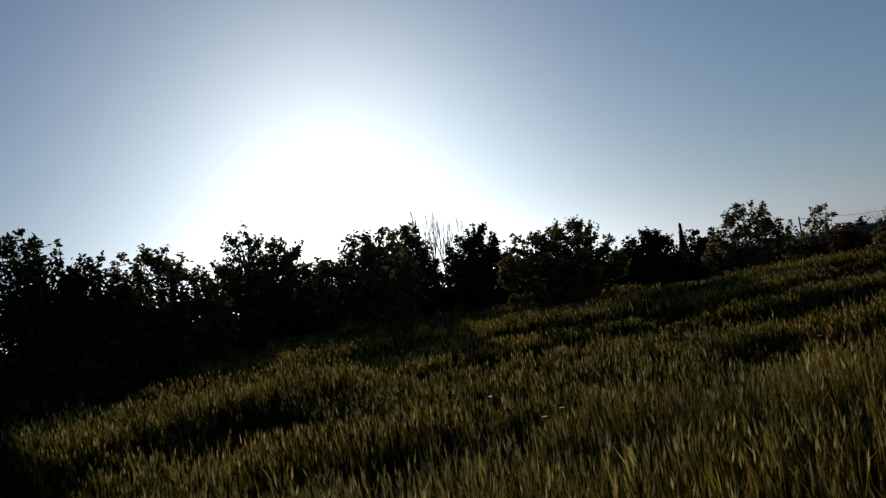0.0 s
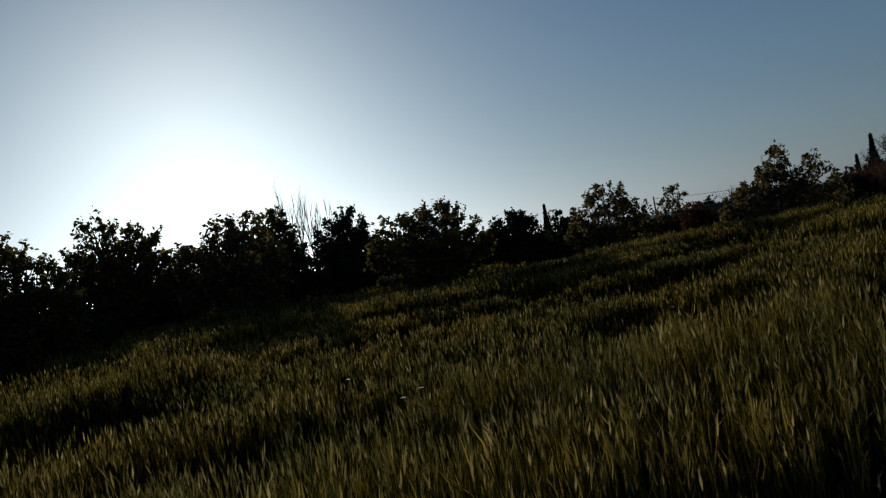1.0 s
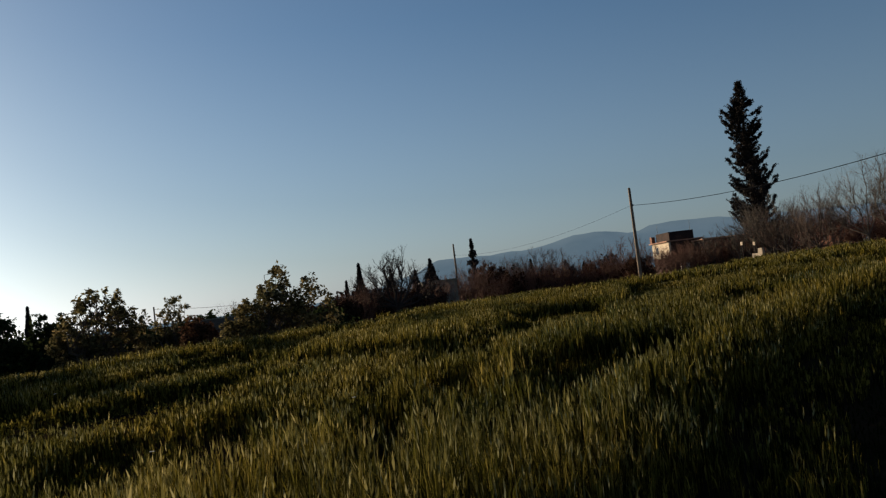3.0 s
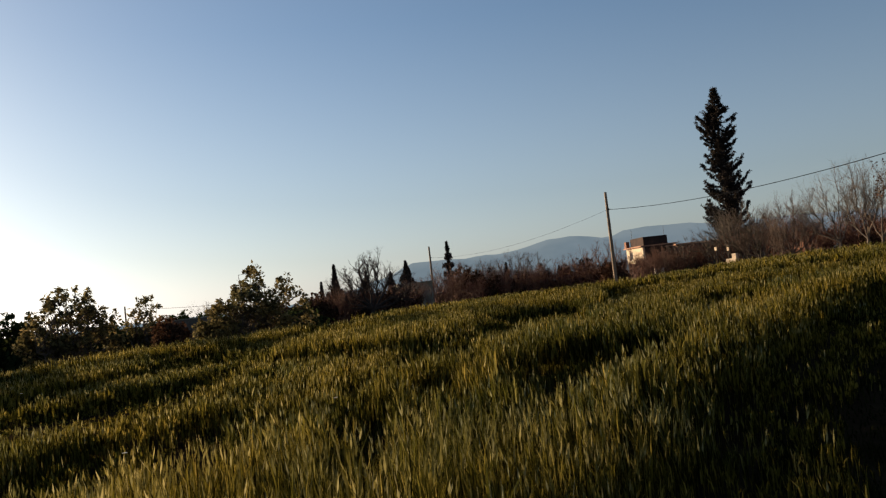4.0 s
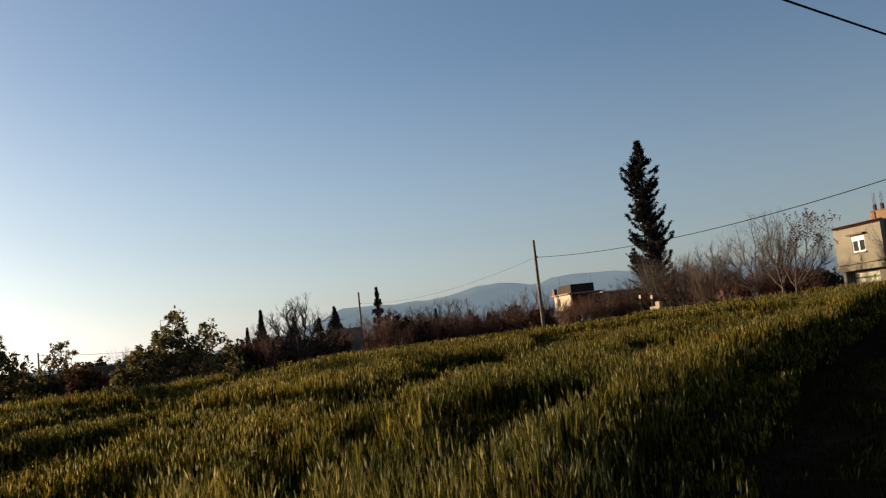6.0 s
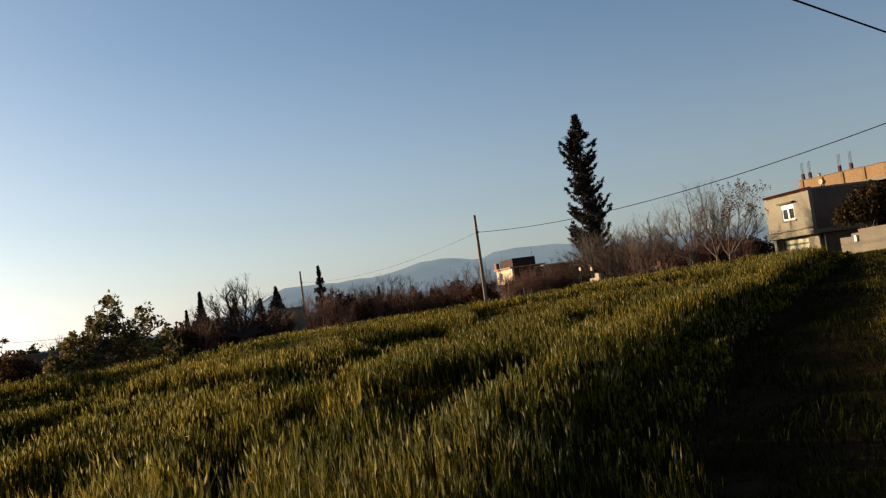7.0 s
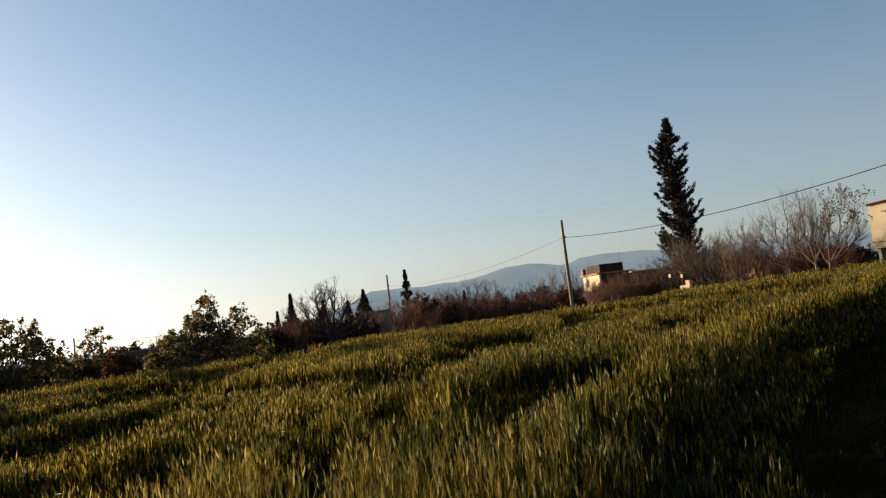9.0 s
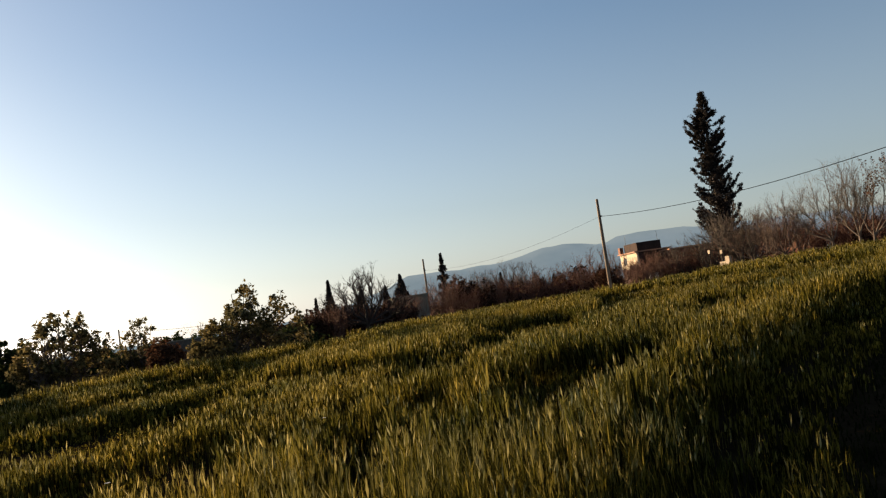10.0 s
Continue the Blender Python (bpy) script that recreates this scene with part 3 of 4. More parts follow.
# the row along the field's left and far sides
for az, d, el, half, seed, mat, lab, kw in (
        (25.8, 27, 8.2, 4.6, 1, M_LEAF_DARK, "large dark broadleaf tree with drooping outer twigs at the field edge", dict(clumps=260, per=70, leaf=0.13, clump=0.45, hang=0.7, base=0.05)),
        (18.6, 31, 6.1, 3.6, 2, M_LEAF_OLIVE, "dense dark green shrubby tree reaching to the ground", dict(clumps=220, per=70, stems=3, base=0.02, leaf=0.13, clump=0.42)),
        (11.9, 46, 6.6, 3.4, 3, M_LEAF_OLIVE, "rounded broadleaf tree with sky showing through its crown", dict(clumps=230, per=65, leaf=0.17, clump=0.5, base=0.1)),
        (5.0, 42, 5.5, 3.0, 4, M_LEAF_LIGHT, "pale green bushy tree leafed down to the ground", dict(clumps=240, per=75, stems=3, base=0.02, leaf=0.15, clump=0.5)),
        (2.0, 58, 5.5, 1.8, 5, M_LEAF_OLIVE, "slender broadleaf tree beside bare poplars", dict(clumps=130, per=65, leaf=0.2, clump=0.55, base=0.03)),
        (-2.6, 56, 4.6, 1.7, 6, M_LEAF_DARK, "upright dark broadleaf tree", dict(clumps=130, per=70, leaf=0.18, clump=0.5, base=0.02)),
        (-4.6, 58, 2.5, 1.0, 7, M_LEAF_DARK, "small dark tree in the hedgerow", dict(clumps=70, per=60, leaf=0.18, clump=0.45, base=0.02)),
        (-8.4, 36, 4.1, 3.5, 8, M_LEAF_OLIVE, "broad spreading bush with leafy shoots on top", dict(clumps=230, per=70, stems=4, base=0.0, leaf=0.13, clump=0.4)),
        (-14.1, 50, 2.4, 1.9, 9, M_LEAF_DARK, "compact dark evergreen tree", dict(clumps=150, per=90, leaf=0.16, clump=0.5, base=0.0)),
        (-17.9, 52, 1.9, 0.9, 10, M_LEAF_DARK, "small dark tree in the hedgerow", dict(clumps=60, per=70, leaf=0.16, clump=0.4, base=0.0)),
        (-27.6, 52, 0.7, 1.6, 13, M_LEAF_DARK, "low dark hedge bush", dict(clumps=80, per=70, stems=3, base=0.0, leaf=0.15, clump=0.45))):
    x, y, top, w = tree_at(az, d, el, half * 1.1)
    leafy_tree("tree" if top > 3 else "bush", x, y, top, w, seed, mat, lab, "tree" if top > 3 else "bush", group="trees along the field", **kw)
for az, d, el, half, seed, name, lab, humps, kw in (
        (-20.5, 39, 3.3, 2.95, 11, "bush", "sunlit clumpy shrub with large olive-brown leaves", ([-1, -0.7, -0.35, 0, 0.35, 0.6, 0.85, 1], [0.35, 0.66, 0.9, 1.0, 0.94, 0.78, 0.5, 0.3]), dict(clumps=150, per=40)),
        (-25.0, 50, 2.15, 1.3, 12, "bush", "small leafy shrub with an open crown", ([-1, -0.6, -0.1, 0.3, 0.7, 1], [0.55, 0.75, 0.9, 1.0, 0.9, 0.5]), dict(clumps=46, per=32)),
        (-32.0, 38, 3.35, 3.75, 14, "bush", "wide clumpy bush with large olive leaves and two crowns", ([-1, -0.75, -0.5, -0.32, -0.12, 0.08, 0.3, 0.55, 0.78, 1], [0.3, 0.5, 0.62, 0.66, 0.96, 1.0, 0.78, 0.93, 0.7, 0.35]), dict(clumps=175, per=40))):
    x, y, top, w = tree_at(az, d, el, half, (-0.1, 0.0))
    leafy_tree(name, x, y, top, w, seed, M_LEAF_LIGHT, lab, "bush", base=0.0, leaf=0.13, clump=0.34, stems=6, depth=0.6 * w, open_top=1.22, sprigs=3, humps=humps, turn=az, group="trees along the field", **kw)
for az, d, el, half, seed in ((-16.6, 85, 2.2, 0.3, 31), (-36.5, 66, 1.66, 0.25, 32), (-37.46, 66, 2.72, 0.42, 33), (-39.63, 72, 2.07, 0.5, 34), (-41.33, 74, 1.85, 0.5, 39), (-42.44, 76, 2.47, 0.75, 35), (-49.4, 100, 1.6, 0.35, 37), (-53.0, 100, 1.0, 0.4, 38)):
    x, y, top, w = tree_at(az, d, el, half, (0, 0) if az < -30 else START)
    cypress("cypress", x, y, top, w, seed, "narrow dark green cypress behind the field", group="cypresses")
x, y, top, w = tree_at(-64.5, 80, 11.5, 1.5, (0, 0))
x2, y2, top2, w2 = tree_at(-45.45, 105, 3.5, 0.3, (0, 0))
cypress("cypress", x2, y2, top2, w2, 36, "slim ragged cypress with gaps between its tiers", n=1500, group="cypresses", tiers=7)
conifer("conifer", x, y, top, 41, "tall ragged dark conifer with tiers of upturned boughs")
for az, d, el, seed, mat, dry, stems, tilt, level in (
        (-67.0, 62, 3.0, 51, M_TWIG, 0, 3, 0.5, 5), (-68.6, 63, 3.6, 58, M_TWIG, 0, 3, 0.5, 5), (-63.0, 74, 2.6, 151, M_BARK, 0, 3, 0.5, 5),
        (-46.9, 88, 2.0, 65, M_BARK, 0, 4, 0.3, 4), (-47.6, 88, 1.9, 165, M_TWIG, 0, 4, 0.3, 4),
        (-60.5, 72, 1.5, 64, M_TWIG, 0, 4, 0.25, 4), (-62.0, 72, 1.8, 66, M_BARK, 0, 4, 0.25, 4),
        (-63.4, 70, 2.3, 166, M_BARK, 0, 4, 0.25, 4), (-64.4, 69, 3.4, 167, M_BARK, 0, 4, 0.3, 4), (-65.4, 68, 3.9, 67, M_BARK, 0, 4, 0.35, 4), (-66.1, 66, 3.0, 168, M_BARK, 0, 4, 0.35, 4), (-28.6, 52, 1.2, 69, M_TWIG, 0, 4, 0.25, 4)):
    x, y, top, w = tree_at(az, d, el, 1, (0, 0))
    bare_tree("bare_tree", x, y, top, seed, "leafless tree with many thin forking branches" if not dry else "nearly leafless tree with a few dry leaves", mat, stems=stems, level=level, spread=0.32, leaf_mat=M_LEAF_BROWN, per=dry, leaf=0.06,
              radius=(0.0125 if mat is M_TWIG else 0.02 if mat is M_BARK else 0.03) * top, group="bare trees", tilt=tilt, first=0.42 if level < 5 else 0.48)


def limbed_tree(x, y, top, seed, label, limbs, mat, turn, reach, dry=0, radius=0.02, twigs=4, spread=0.5):
    """A bare tree whose main limbs leave a short trunk: limbs are (way to the side, way to the back, share of the height)."""
    rng = np.random.RandomState(seed)
    root = thing("bare_tree", x, y, gz(x, y) - 0.05, label, "tree", "bare trees", turn)
    wood, tips = Heap(), []
    r0 = radius * top
    fork = np.array([0.02 * top, 0, 0.20 * top])
    wood.tube([(0, 0, -0.05), (0.01 * top, 0, 0.08 * top), fork], [1.5 * r0, 1.15 * r0, 1.1 * r0], 8)
    for side, back, high in limbs:
        end = np.array([side * reach, back * reach, high * top])
        p = bez(fork, end, 0.0, 7, rng, 0.012 * top)
        p[1:-1, :2] += (end - fork)[:2] * np.array([0.10, 0.17, 0.18, 0.13, 0.06])[:, None]
        wood.tube(p, np.linspace(0.72 * r0, 0.24 * r0, 7), 6)
        for k in range(2, 7):
            for _ in range(3):
                way = (p[k] - p[k - 1]) / np.linalg.norm(p[k] - p[k - 1]) + rng.normal(0, spread, 3) + np.array([0, 0, 0.25])
                branching(wood, rng, p[k], way / np.linalg.norm(way), top * rng.uniform(0.09, 0.15), 0.34 * r0 * (1.2 - 0.1 * k), 3, spread * 0.85, tips, 0.16, twigs)
    part("trunk", wood, mat, root)
    if dry:
        pts = np.array(tips)
        pts = pts[(pts[:, 2] > 0.7 * top) & (pts[:, 0] > 0) & (rng.rand(len(pts)) < 0.45)]
        crown = Heap()
        crown.leaves(np.repeat(pts, dry, 0) + rng.normal(0, 0.06, (len(pts) * dry, 3)), 0.07, rng)
        part("crown", crown, M_LEAF_BROWN, root, "a few dry brown seed pods")
    return root


for az, d, el, seed, mat, dry, reach, radius, limbs, lab in (
        (-39.75, 60, 3.25, 60, M_LIMB, 0, 2.7, 0.030, [(-1.0, 0.2, 0.34), (-0.85, -0.4, 0.52), (-0.55, 0.5, 0.70), (-0.25, -0.3, 0.82), (0.0, 0.5, 0.88), (0.28, -0.4, 0.82), (0.58, 0.5, 0.68), (0.85, 0.3, 0.52), (1.0, -0.2, 0.34)], "dark leafless orchard tree with a wide domed crown"),
        (-70.75, 60, 4.95, 52, M_PALE, 0, 1.9, 0.013, [(-1.0, 0.3, 0.52), (-0.75, -0.4, 0.68), (-0.3, 0.4, 0.86), (0.15, -0.3, 0.92), (0.6, 0.3, 0.80)], "tall leafless tree with pale forking limbs"),
        (-72.3, 58, 4.9, 59, M_PALE, 0, 1.3, 0.015, [(-0.7, 0.3, 0.72), (-0.25, -0.4, 0.92), (0.2, 0.3, 0.90), (0.75, -0.2, 0.80)], "slender leafless tree with upright pale limbs"),
        (-73.1, 57, 4.55, 54, M_PALE, 2, 2.0, 0.014, [(-0.3, 0.3, 0.84), (0.2, -0.3, 0.95), (0.62, 0.3, 0.94), (0.95, -0.2, 0.84), (1.0, 0.2, 0.58)], "leafless tree leaning over, dry seed pods on its twigs")):
    x, y, top, w = tree_at(az, d, el, 1, (0, 0))
    limbed_tree(x, y, top * 0.93, seed, lab, limbs, mat, az, reach, dry, radius)
DOME = [(-1.0, 0.2, 0.55), (-0.7, -0.4, 0.8), (-0.2, 0.4, 0.92), (0.3, -0.3, 0.94), (0.7, 0.4, 0.82), (1.0, -0.2, 0.55)]
for az, d, el, seed, mat, reach in ((-48.0, 84, 1.55, 301, M_BARK, 1.3), (-49.9, 82, 2.1, 302, M_TWIG, 2.0), (-51.3, 80, 1.75, 303, M_TWIG, 1.5), (-52.9, 76, 1.35, 304, M_BRUSH, 1.7),
                                    (-54.4, 74, 1.45, 305, M_BRUSH, 1.9), (-55.9, 70, 2.05, 306, M_BRUSH, 1.9), (-57.5, 71, 1.5, 307, M_BRUSH, 1.5), (-66.2, 66, 2.9, 308, M_TWIG, 1.7), (-67.9, 64, 3.3, 309, M_TWIG, 1.9)):
    x, y, top, w = tree_at(az, d, el, 1, (0, 0))
    limbed_tree(x, y, top * 0.93, seed, "small leafless tree with a rounded reddish-brown crown of twigs", DOME, mat, az, reach, 0, 0.02)
for az, d, el, seed in ((1.9, 62, 6.9, 71), (1.5, 63, 6.1, 72), (1.15, 62, 5.8, 76), (0.65, 62, 6.1, 73), (0.4, 62, 5.1, 77), (-1.3, 61, 5.4, 74), (-0.9, 61, 5.2, 75), (-1.7, 61, 4.5, 78)):
    x, y, top, w = tree_at(az, d, el, 1)
    bare_tree("poplar", x, y, top, seed, "leafless upright young poplar rising above the hedgerow", stems=1, level=3, spread=0.10, up=0.7, category="poplar", radius=0.10, group="poplars")
for az, d, el, half, seed in ((22.5, 23, 1.0, 3.0, 81), (26.5, 20, 0.6, 3.0, 82), (15.0, 34, 0.9, 2.4, 83), (9.0, 50, 2.3, 2.2, 84), (1.2, 52, 2.6, 2.2, 85), (-0.8, 60, 3.0, 2.2, 86), (-5.0, 50, 1.7, 2.0, 87), (-11.6, 52, 1.0, 1.6, 88), (-16.4, 54, 0.7, 1.6, 89), (-23.2, 54, 0.4, 1.6, 90), (-29.3, 50, 0.5, 1.5, 290), (-34.6, 48, 0.3, 1.5, 291), (-19.0, 46, 0.5, 1.4, 292), (22.0, 36, 4.6, 2.6, 91), (15.4, 45, 3.6, 2.2, 92), (11.5, 50, 3.6, 2.6, 293), (8.0, 54, 2.9, 1.8, 294), (3.0, 60, 3.4, 2.4, 295), (-3.2, 60, 2.6, 2.0, 296), (-6.6, 54, 2.2, 2.0, 297)):
    x, y, top, w = tree_at(az, d, el, half)
    leafy_tree("bush", x, y, top, w, seed, M_LEAF_DARK, "dark dense hedge bush filling the gap between trees", "bush", base=0.0, clumps=45, per=130, stems=3, leaf=0.17, clump=0.6, group="hedge bushes")

# brown winter scrub behind the far edge of the field
SCRUB = [bare_tree("shrub", *polar(-47 - k, 92), 3.4, 100 + k, "brown leafless thicket shrub of thin upright twigs", M_BRUSH, stems=10, level=4, spread=0.36, first=0.36, radius=0.035, category="shrub", group="scrub") for k in range(4)]
rng = np.random.RandomState(77)
for k in range(56):
    az = -36.5 - 39.0 * (k + rng.rand()) / 56
    d = float(np.interp(az, EDGE_AZ, EDGE_D)) + rng.uniform(3, 16) + (20 if az < -66 else 0)
    x, y = polar(az, d)
    el = np.interp(az, [-76, -72, -66, -60, -57, -52, -46, -42, -36], [1.9, 2.5, 2.3, 1.5, 1.2, 1.1, 1.5, 1.4, 1.2]) * rng.uniform(0.42, 1.12)
    k3 = (1.6 + d * math.tan(radians(el)) - gz(x, y)) / 3.4
    copy_thing(SCRUB[k % 4], pose(x, y, gz(x, y) - 0.05, 0, 0, rng.uniform(0, 360)) @ Matrix.Diagonal((k3 * 1.15, k3 * 1.15, k3, 1)))
for az, d, el, half, seed in ((-74.2, 88, 1.4, 0.8, 93), (-73.0, 86, 1.2, 1.2, 94), (-36.9, 62, 1.2, 1.3, 95), (-38.4, 64, 1.0, 1.2, 96), (-40.2, 66, 0.9, 1.2, 193), (-42.0, 68, 0.7, 1.2, 194), (-34.4, 60, 0.5, 1.2, 196), (-36.0, 58, 0.6, 1.0, 195), (-46.5, 92, 1.1, 1.0, 97), (-48.2, 94, 1.0, 0.9, 98)):
    x, y, top, w = tree_at(az, d, el, half, (0, 0))
    leafy_tree("bush", x, y, top, w, seed, M_THICKET if az < -34.2 else M_LEAF_DARK, "dark evergreen bush in the scrub behind the field", "bush", base=0.0, clumps=50, per=110, stems=3, leaf=0.2, clump=0.7, group="hedge bushes")

for az, d, el, half, seed, lab in ((-46.3, 84, 1.9, 0.95, 311, "tall thicket tree with withered brown leaves"), (-47.4, 86, 1.3, 0.7, 312, "thicket bush with withered brown leaves"), (-54.0, 77, 1.0, 1.3, 313, "low rounded bush with withered reddish leaves"),
                                   (-56.7, 70, 1.1, 0.9, 314, "rusty brown bush beside the utility pole"), (-26.4, 45, 0.45, 1.0, 315, "low rounded brown bush before a block wall")):
    x, y, top, w = tree_at(az, d, el, half, (0, 0))
    leafy_tree("bush" if top < 4 else "tree", x, y, top, w, seed, M_LEAF_BROWN, lab, "bush" if top < 4 else "tree", base=0.0, clumps=70, per=60, stems=4, leaf=0.12, clump=0.42, group="thicket bushes")

rng = np.random.RandomState(88)
for az, el in ((-65.6, 1.5), (-66.8, 1.8), (-67.9, 1.5), (-69.2, 1.9), (-70.4, 1.6), (-71.5, 2.0), (-72.6, 2.2), (-73.6, 1.8), (-74.6, 1.6), (-75.4, 1.4), (-47.0, 1.7), (-48.1, 1.5), (-50.4, 1.0), (-51.8, 1.3), (-53.4, 1.0), (-54.9, 1.5), (-56.2, 1.1), (-60.8, 0.9), (-62.6, 1.1)):
    d = float(np.interp(az, EDGE_AZ, EDGE_D)) + rng.uniform(7, 13) + (22 if az < -66 else 0)
    x, y, top, w = tree_at(az, d, el, 0.75, (0, 0))
    leafy_tree("bush", x, y, top, w, int(200 - az * 3), M_THICKET, "dense brown winter bush in the thicket", "bush", base=0.0, clumps=60, per=75, stems=4, leaf=0.13, clump=0.5, group="thicket bushes")

# ---- built materials ----
M_WOOD = surface("weathered_pole_wood", (0.13, 0.088, 0.058), (0.28, 0.19, 0.125), 2.0, 25.0, 0.85, 0.5, 0.01)
M_STEEL = surface("dark_steel", (0.03, 0.03, 0.032), (0.07, 0.065, 0.06), 4.0, 40.0, 0.6, 0.2, 0.005)
M_WIRE = surface("black_cable", (0.008, 0.008, 0.009), (0.016, 0.016, 0.018), 4.0, 40.0, 0.9, 0.1, 0.002, 0.0)
M_CEMENT = surface("grey_cement_render", (0.16, 0.138, 0.10), (0.225, 0.195, 0.145), 0.7, 12.0, 0.9, 0.4, 0.01)
# garden wall's darker beige, with its partial shade taken into the colour
M_WALL = surface("dim_beige_render", (0.105, 0.086, 0.064), (0.155, 0.13, 0.098), 0.7, 12.0, 0.95, 0.4, 0.01)
# dark brick, deepened by putting the far house's shade into its colour
M_SHADE_BRICK = surface("shade_dark_brick", (0.022, 0.011, 0.008), (0.048, 0.023, 0.016), 1.5, 14.0, 0.95, 0.4, 0.02)
# the house flank's shade is put into this cement; the block wall shares it
M_FLANK = surface("shade_dark_cement", (0.075, 0.062, 0.05), (0.12, 0.10, 0.08), 0.6, 10.0, 0.95, 0.4, 0.01)
M_ORANGE = surface("orange_wall_paint", (0.215, 0.125, 0.056), (0.29, 0.176, 0.085), 0.6, 9.0, 0.85, 0.3, 0.01)
M_BRICK = surface("red_brick", (0.16, 0.065, 0.038), (0.28, 0.125, 0.075), 1.5, 14.0, 0.9, 0.5, 0.02)
# dark brown that carries the gallery's shade in the wall colour
M_DIM = surface("shade_brown_render", (0.035, 0.022, 0.016), (0.075, 0.05, 0.035), 0.8, 10.0, 0.95, 0.3, 0.01)
M_TILE = surface("clay_tile", (0.26, 0.12, 0.07), (0.38, 0.19, 0.11), 2.0, 20.0, 0.8, 0.4, 0.02)
M_OLDBRICK = surface("old_dark_brick", (0.045, 0.019, 0.013), (0.085, 0.037, 0.025), 1.5, 14.0, 0.95, 0.4, 0.02)
M_GATE = surface("dark_brown_gate_paint", (0.022, 0.010, 0.007), (0.045, 0.02, 0.013), 1.5, 16.0, 0.9, 0.2, 0.005, 0.05)
M_SAND = surface("sand_wall_paint", (0.48, 0.36, 0.25), (0.60, 0.46, 0.32), 0.8, 10.0, 0.85, 0.3, 0.01)
M_PANEL = surface("worn_tan_paint", (0.16, 0.09, 0.044), (0.235, 0.14, 0.074), 1.0, 12.0, 0.85, 0.3, 0.01)
M_CREAM = surface("cream_wall_paint", (0.62, 0.52, 0.38), (0.76, 0.66, 0.50), 0.8, 10.0, 0.85, 0.3, 0.01)
M_WHITE = surface("white_paint", (0.68, 0.67, 0.64), (0.80, 0.79, 0.76), 1.2, 12.0, 0.6, 0.1, 0.005)
M_GREEN = surface("green_paint", (0.10, 0.20, 0.05), (0.16, 0.28, 0.08), 2.0, 20.0, 0.6, 0.1, 0.005)
M_RUST = surface("rust_brown_metal", (0.06, 0.028, 0.018), (0.12, 0.055, 0.034), 1.5, 16.0, 0.7, 0.3, 0.008)
M_GLASS, gnt, gb = material("window_glass", 0.15, 0.15)
gb.inputs["Base Color"].default_value = (0.012, 0.014, 0.016, 1)
# distance haze over the hills is put into their emission colour
M_HAZY_HILL = bpy.data.materials.new("hillside_haze_glow")
M_HAZY_HILL.use_nodes = True
hb = M_HAZY_HILL.node_tree.nodes["Principled BSDF"]
_, hr = ramp_noise(M_HAZY_HILL.node_tree, 0.004, [(0.35, (0.074, 0.089, 0.092)), (0.65, (0.090, 0.104, 0.106))], 8.0)
M_HAZY_HILL.node_tree.links.new(hr.outputs[0], hb.inputs["Emission Color"])
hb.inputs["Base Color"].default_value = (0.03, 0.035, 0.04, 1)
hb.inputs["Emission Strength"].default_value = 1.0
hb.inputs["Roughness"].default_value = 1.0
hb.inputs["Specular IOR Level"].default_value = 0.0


# ---- hills ----
def hills(name, d, az0, az1, line_az, line_el, seed, label):
    az = np.linspace(az0, az1, 220)
    el = np.interp(az, line_az, line_el)
    rag = (value_noise(az, 0 * az, 1.3, seed) - 0.5) * 0.22 + (value_noise(az, 0 * az, 0.4, seed + 1) - 0.5) * 0.08
    top = np.maximum(d * np.tan(np.radians(el + rag * np.clip(el, 0, 1))), 1.0)
    rows = []
    for k, f in enumerate((0.0, 0.45, 0.8, 1.0, 0.0)):
        dd = d * (0.86 + 0.035 * k) + (value_noise(az + 3 * k, 0 * az, 0.9, seed + 2 + k) - 0.5) * d * 0.02
        rows.append(np.stack([-np.sin(np.radians(az)) * dd, np.cos(np.radians(az)) * dd, top * f - (5 if f == 0 else 0)], 1))
    v = np.concatenate(rows)
    m = len(az)
    i, j = np.meshgrid(np.arange(4), np.arange(m - 1), indexing="ij")
    q = np.stack([i * m + j, i * m + j + 1, (i + 1) * m + j + 1, (i + 1) * m + j], -1).reshape(-1, 4)
    return tagged(new(name, mesh_from(name, v, q, (), [M_HAZY_HILL])), label, "hills", kind="structure")


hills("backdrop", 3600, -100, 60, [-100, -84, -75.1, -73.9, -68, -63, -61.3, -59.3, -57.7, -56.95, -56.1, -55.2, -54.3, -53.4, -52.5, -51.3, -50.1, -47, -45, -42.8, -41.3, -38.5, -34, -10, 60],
      [1.3, 1.8, 2.05, 2.1, 2.4, 2.65, 2.82, 2.93, 2.87, 2.46, 2.47, 2.72, 2.90, 2.90, 2.83, 2.5, 2.27, 2.08, 2.2, 2.22, 1.6, 0.8, 0.3, 0.1, 0.1], 61, "distant hills, blue-grey haze painted in as a faint glow")


# ---- poles and cables ----
def utility_pole(x, y, height, label, lean=0.0):
    root = thing("utility_pole", x, y, gz(x, y) - 0.1, label, "pole", "utility poles")
    h = Heap()
    h.tube([(0, 0, 0), (0, 0, height * 0.5), (0, 0, height)], [0.14, 0.12, 0.095], 10)
    h.tube([(0, 0, height), (0, 0, height + 0.02)], [0.095, 0.02], 10)
    part("post", h, M_WOOD, root)
    h = Heap()
    h.box(-0.05, -0.16, height - 1.36, 0.05, -0.09, height - 1.24)
    h.box(-0.02, -0.26, height - 1.32, 0.02, -0.16, height - 1.28)
    part("bracket", h, M_STEEL, root, "small steel cable bracket")
    return root


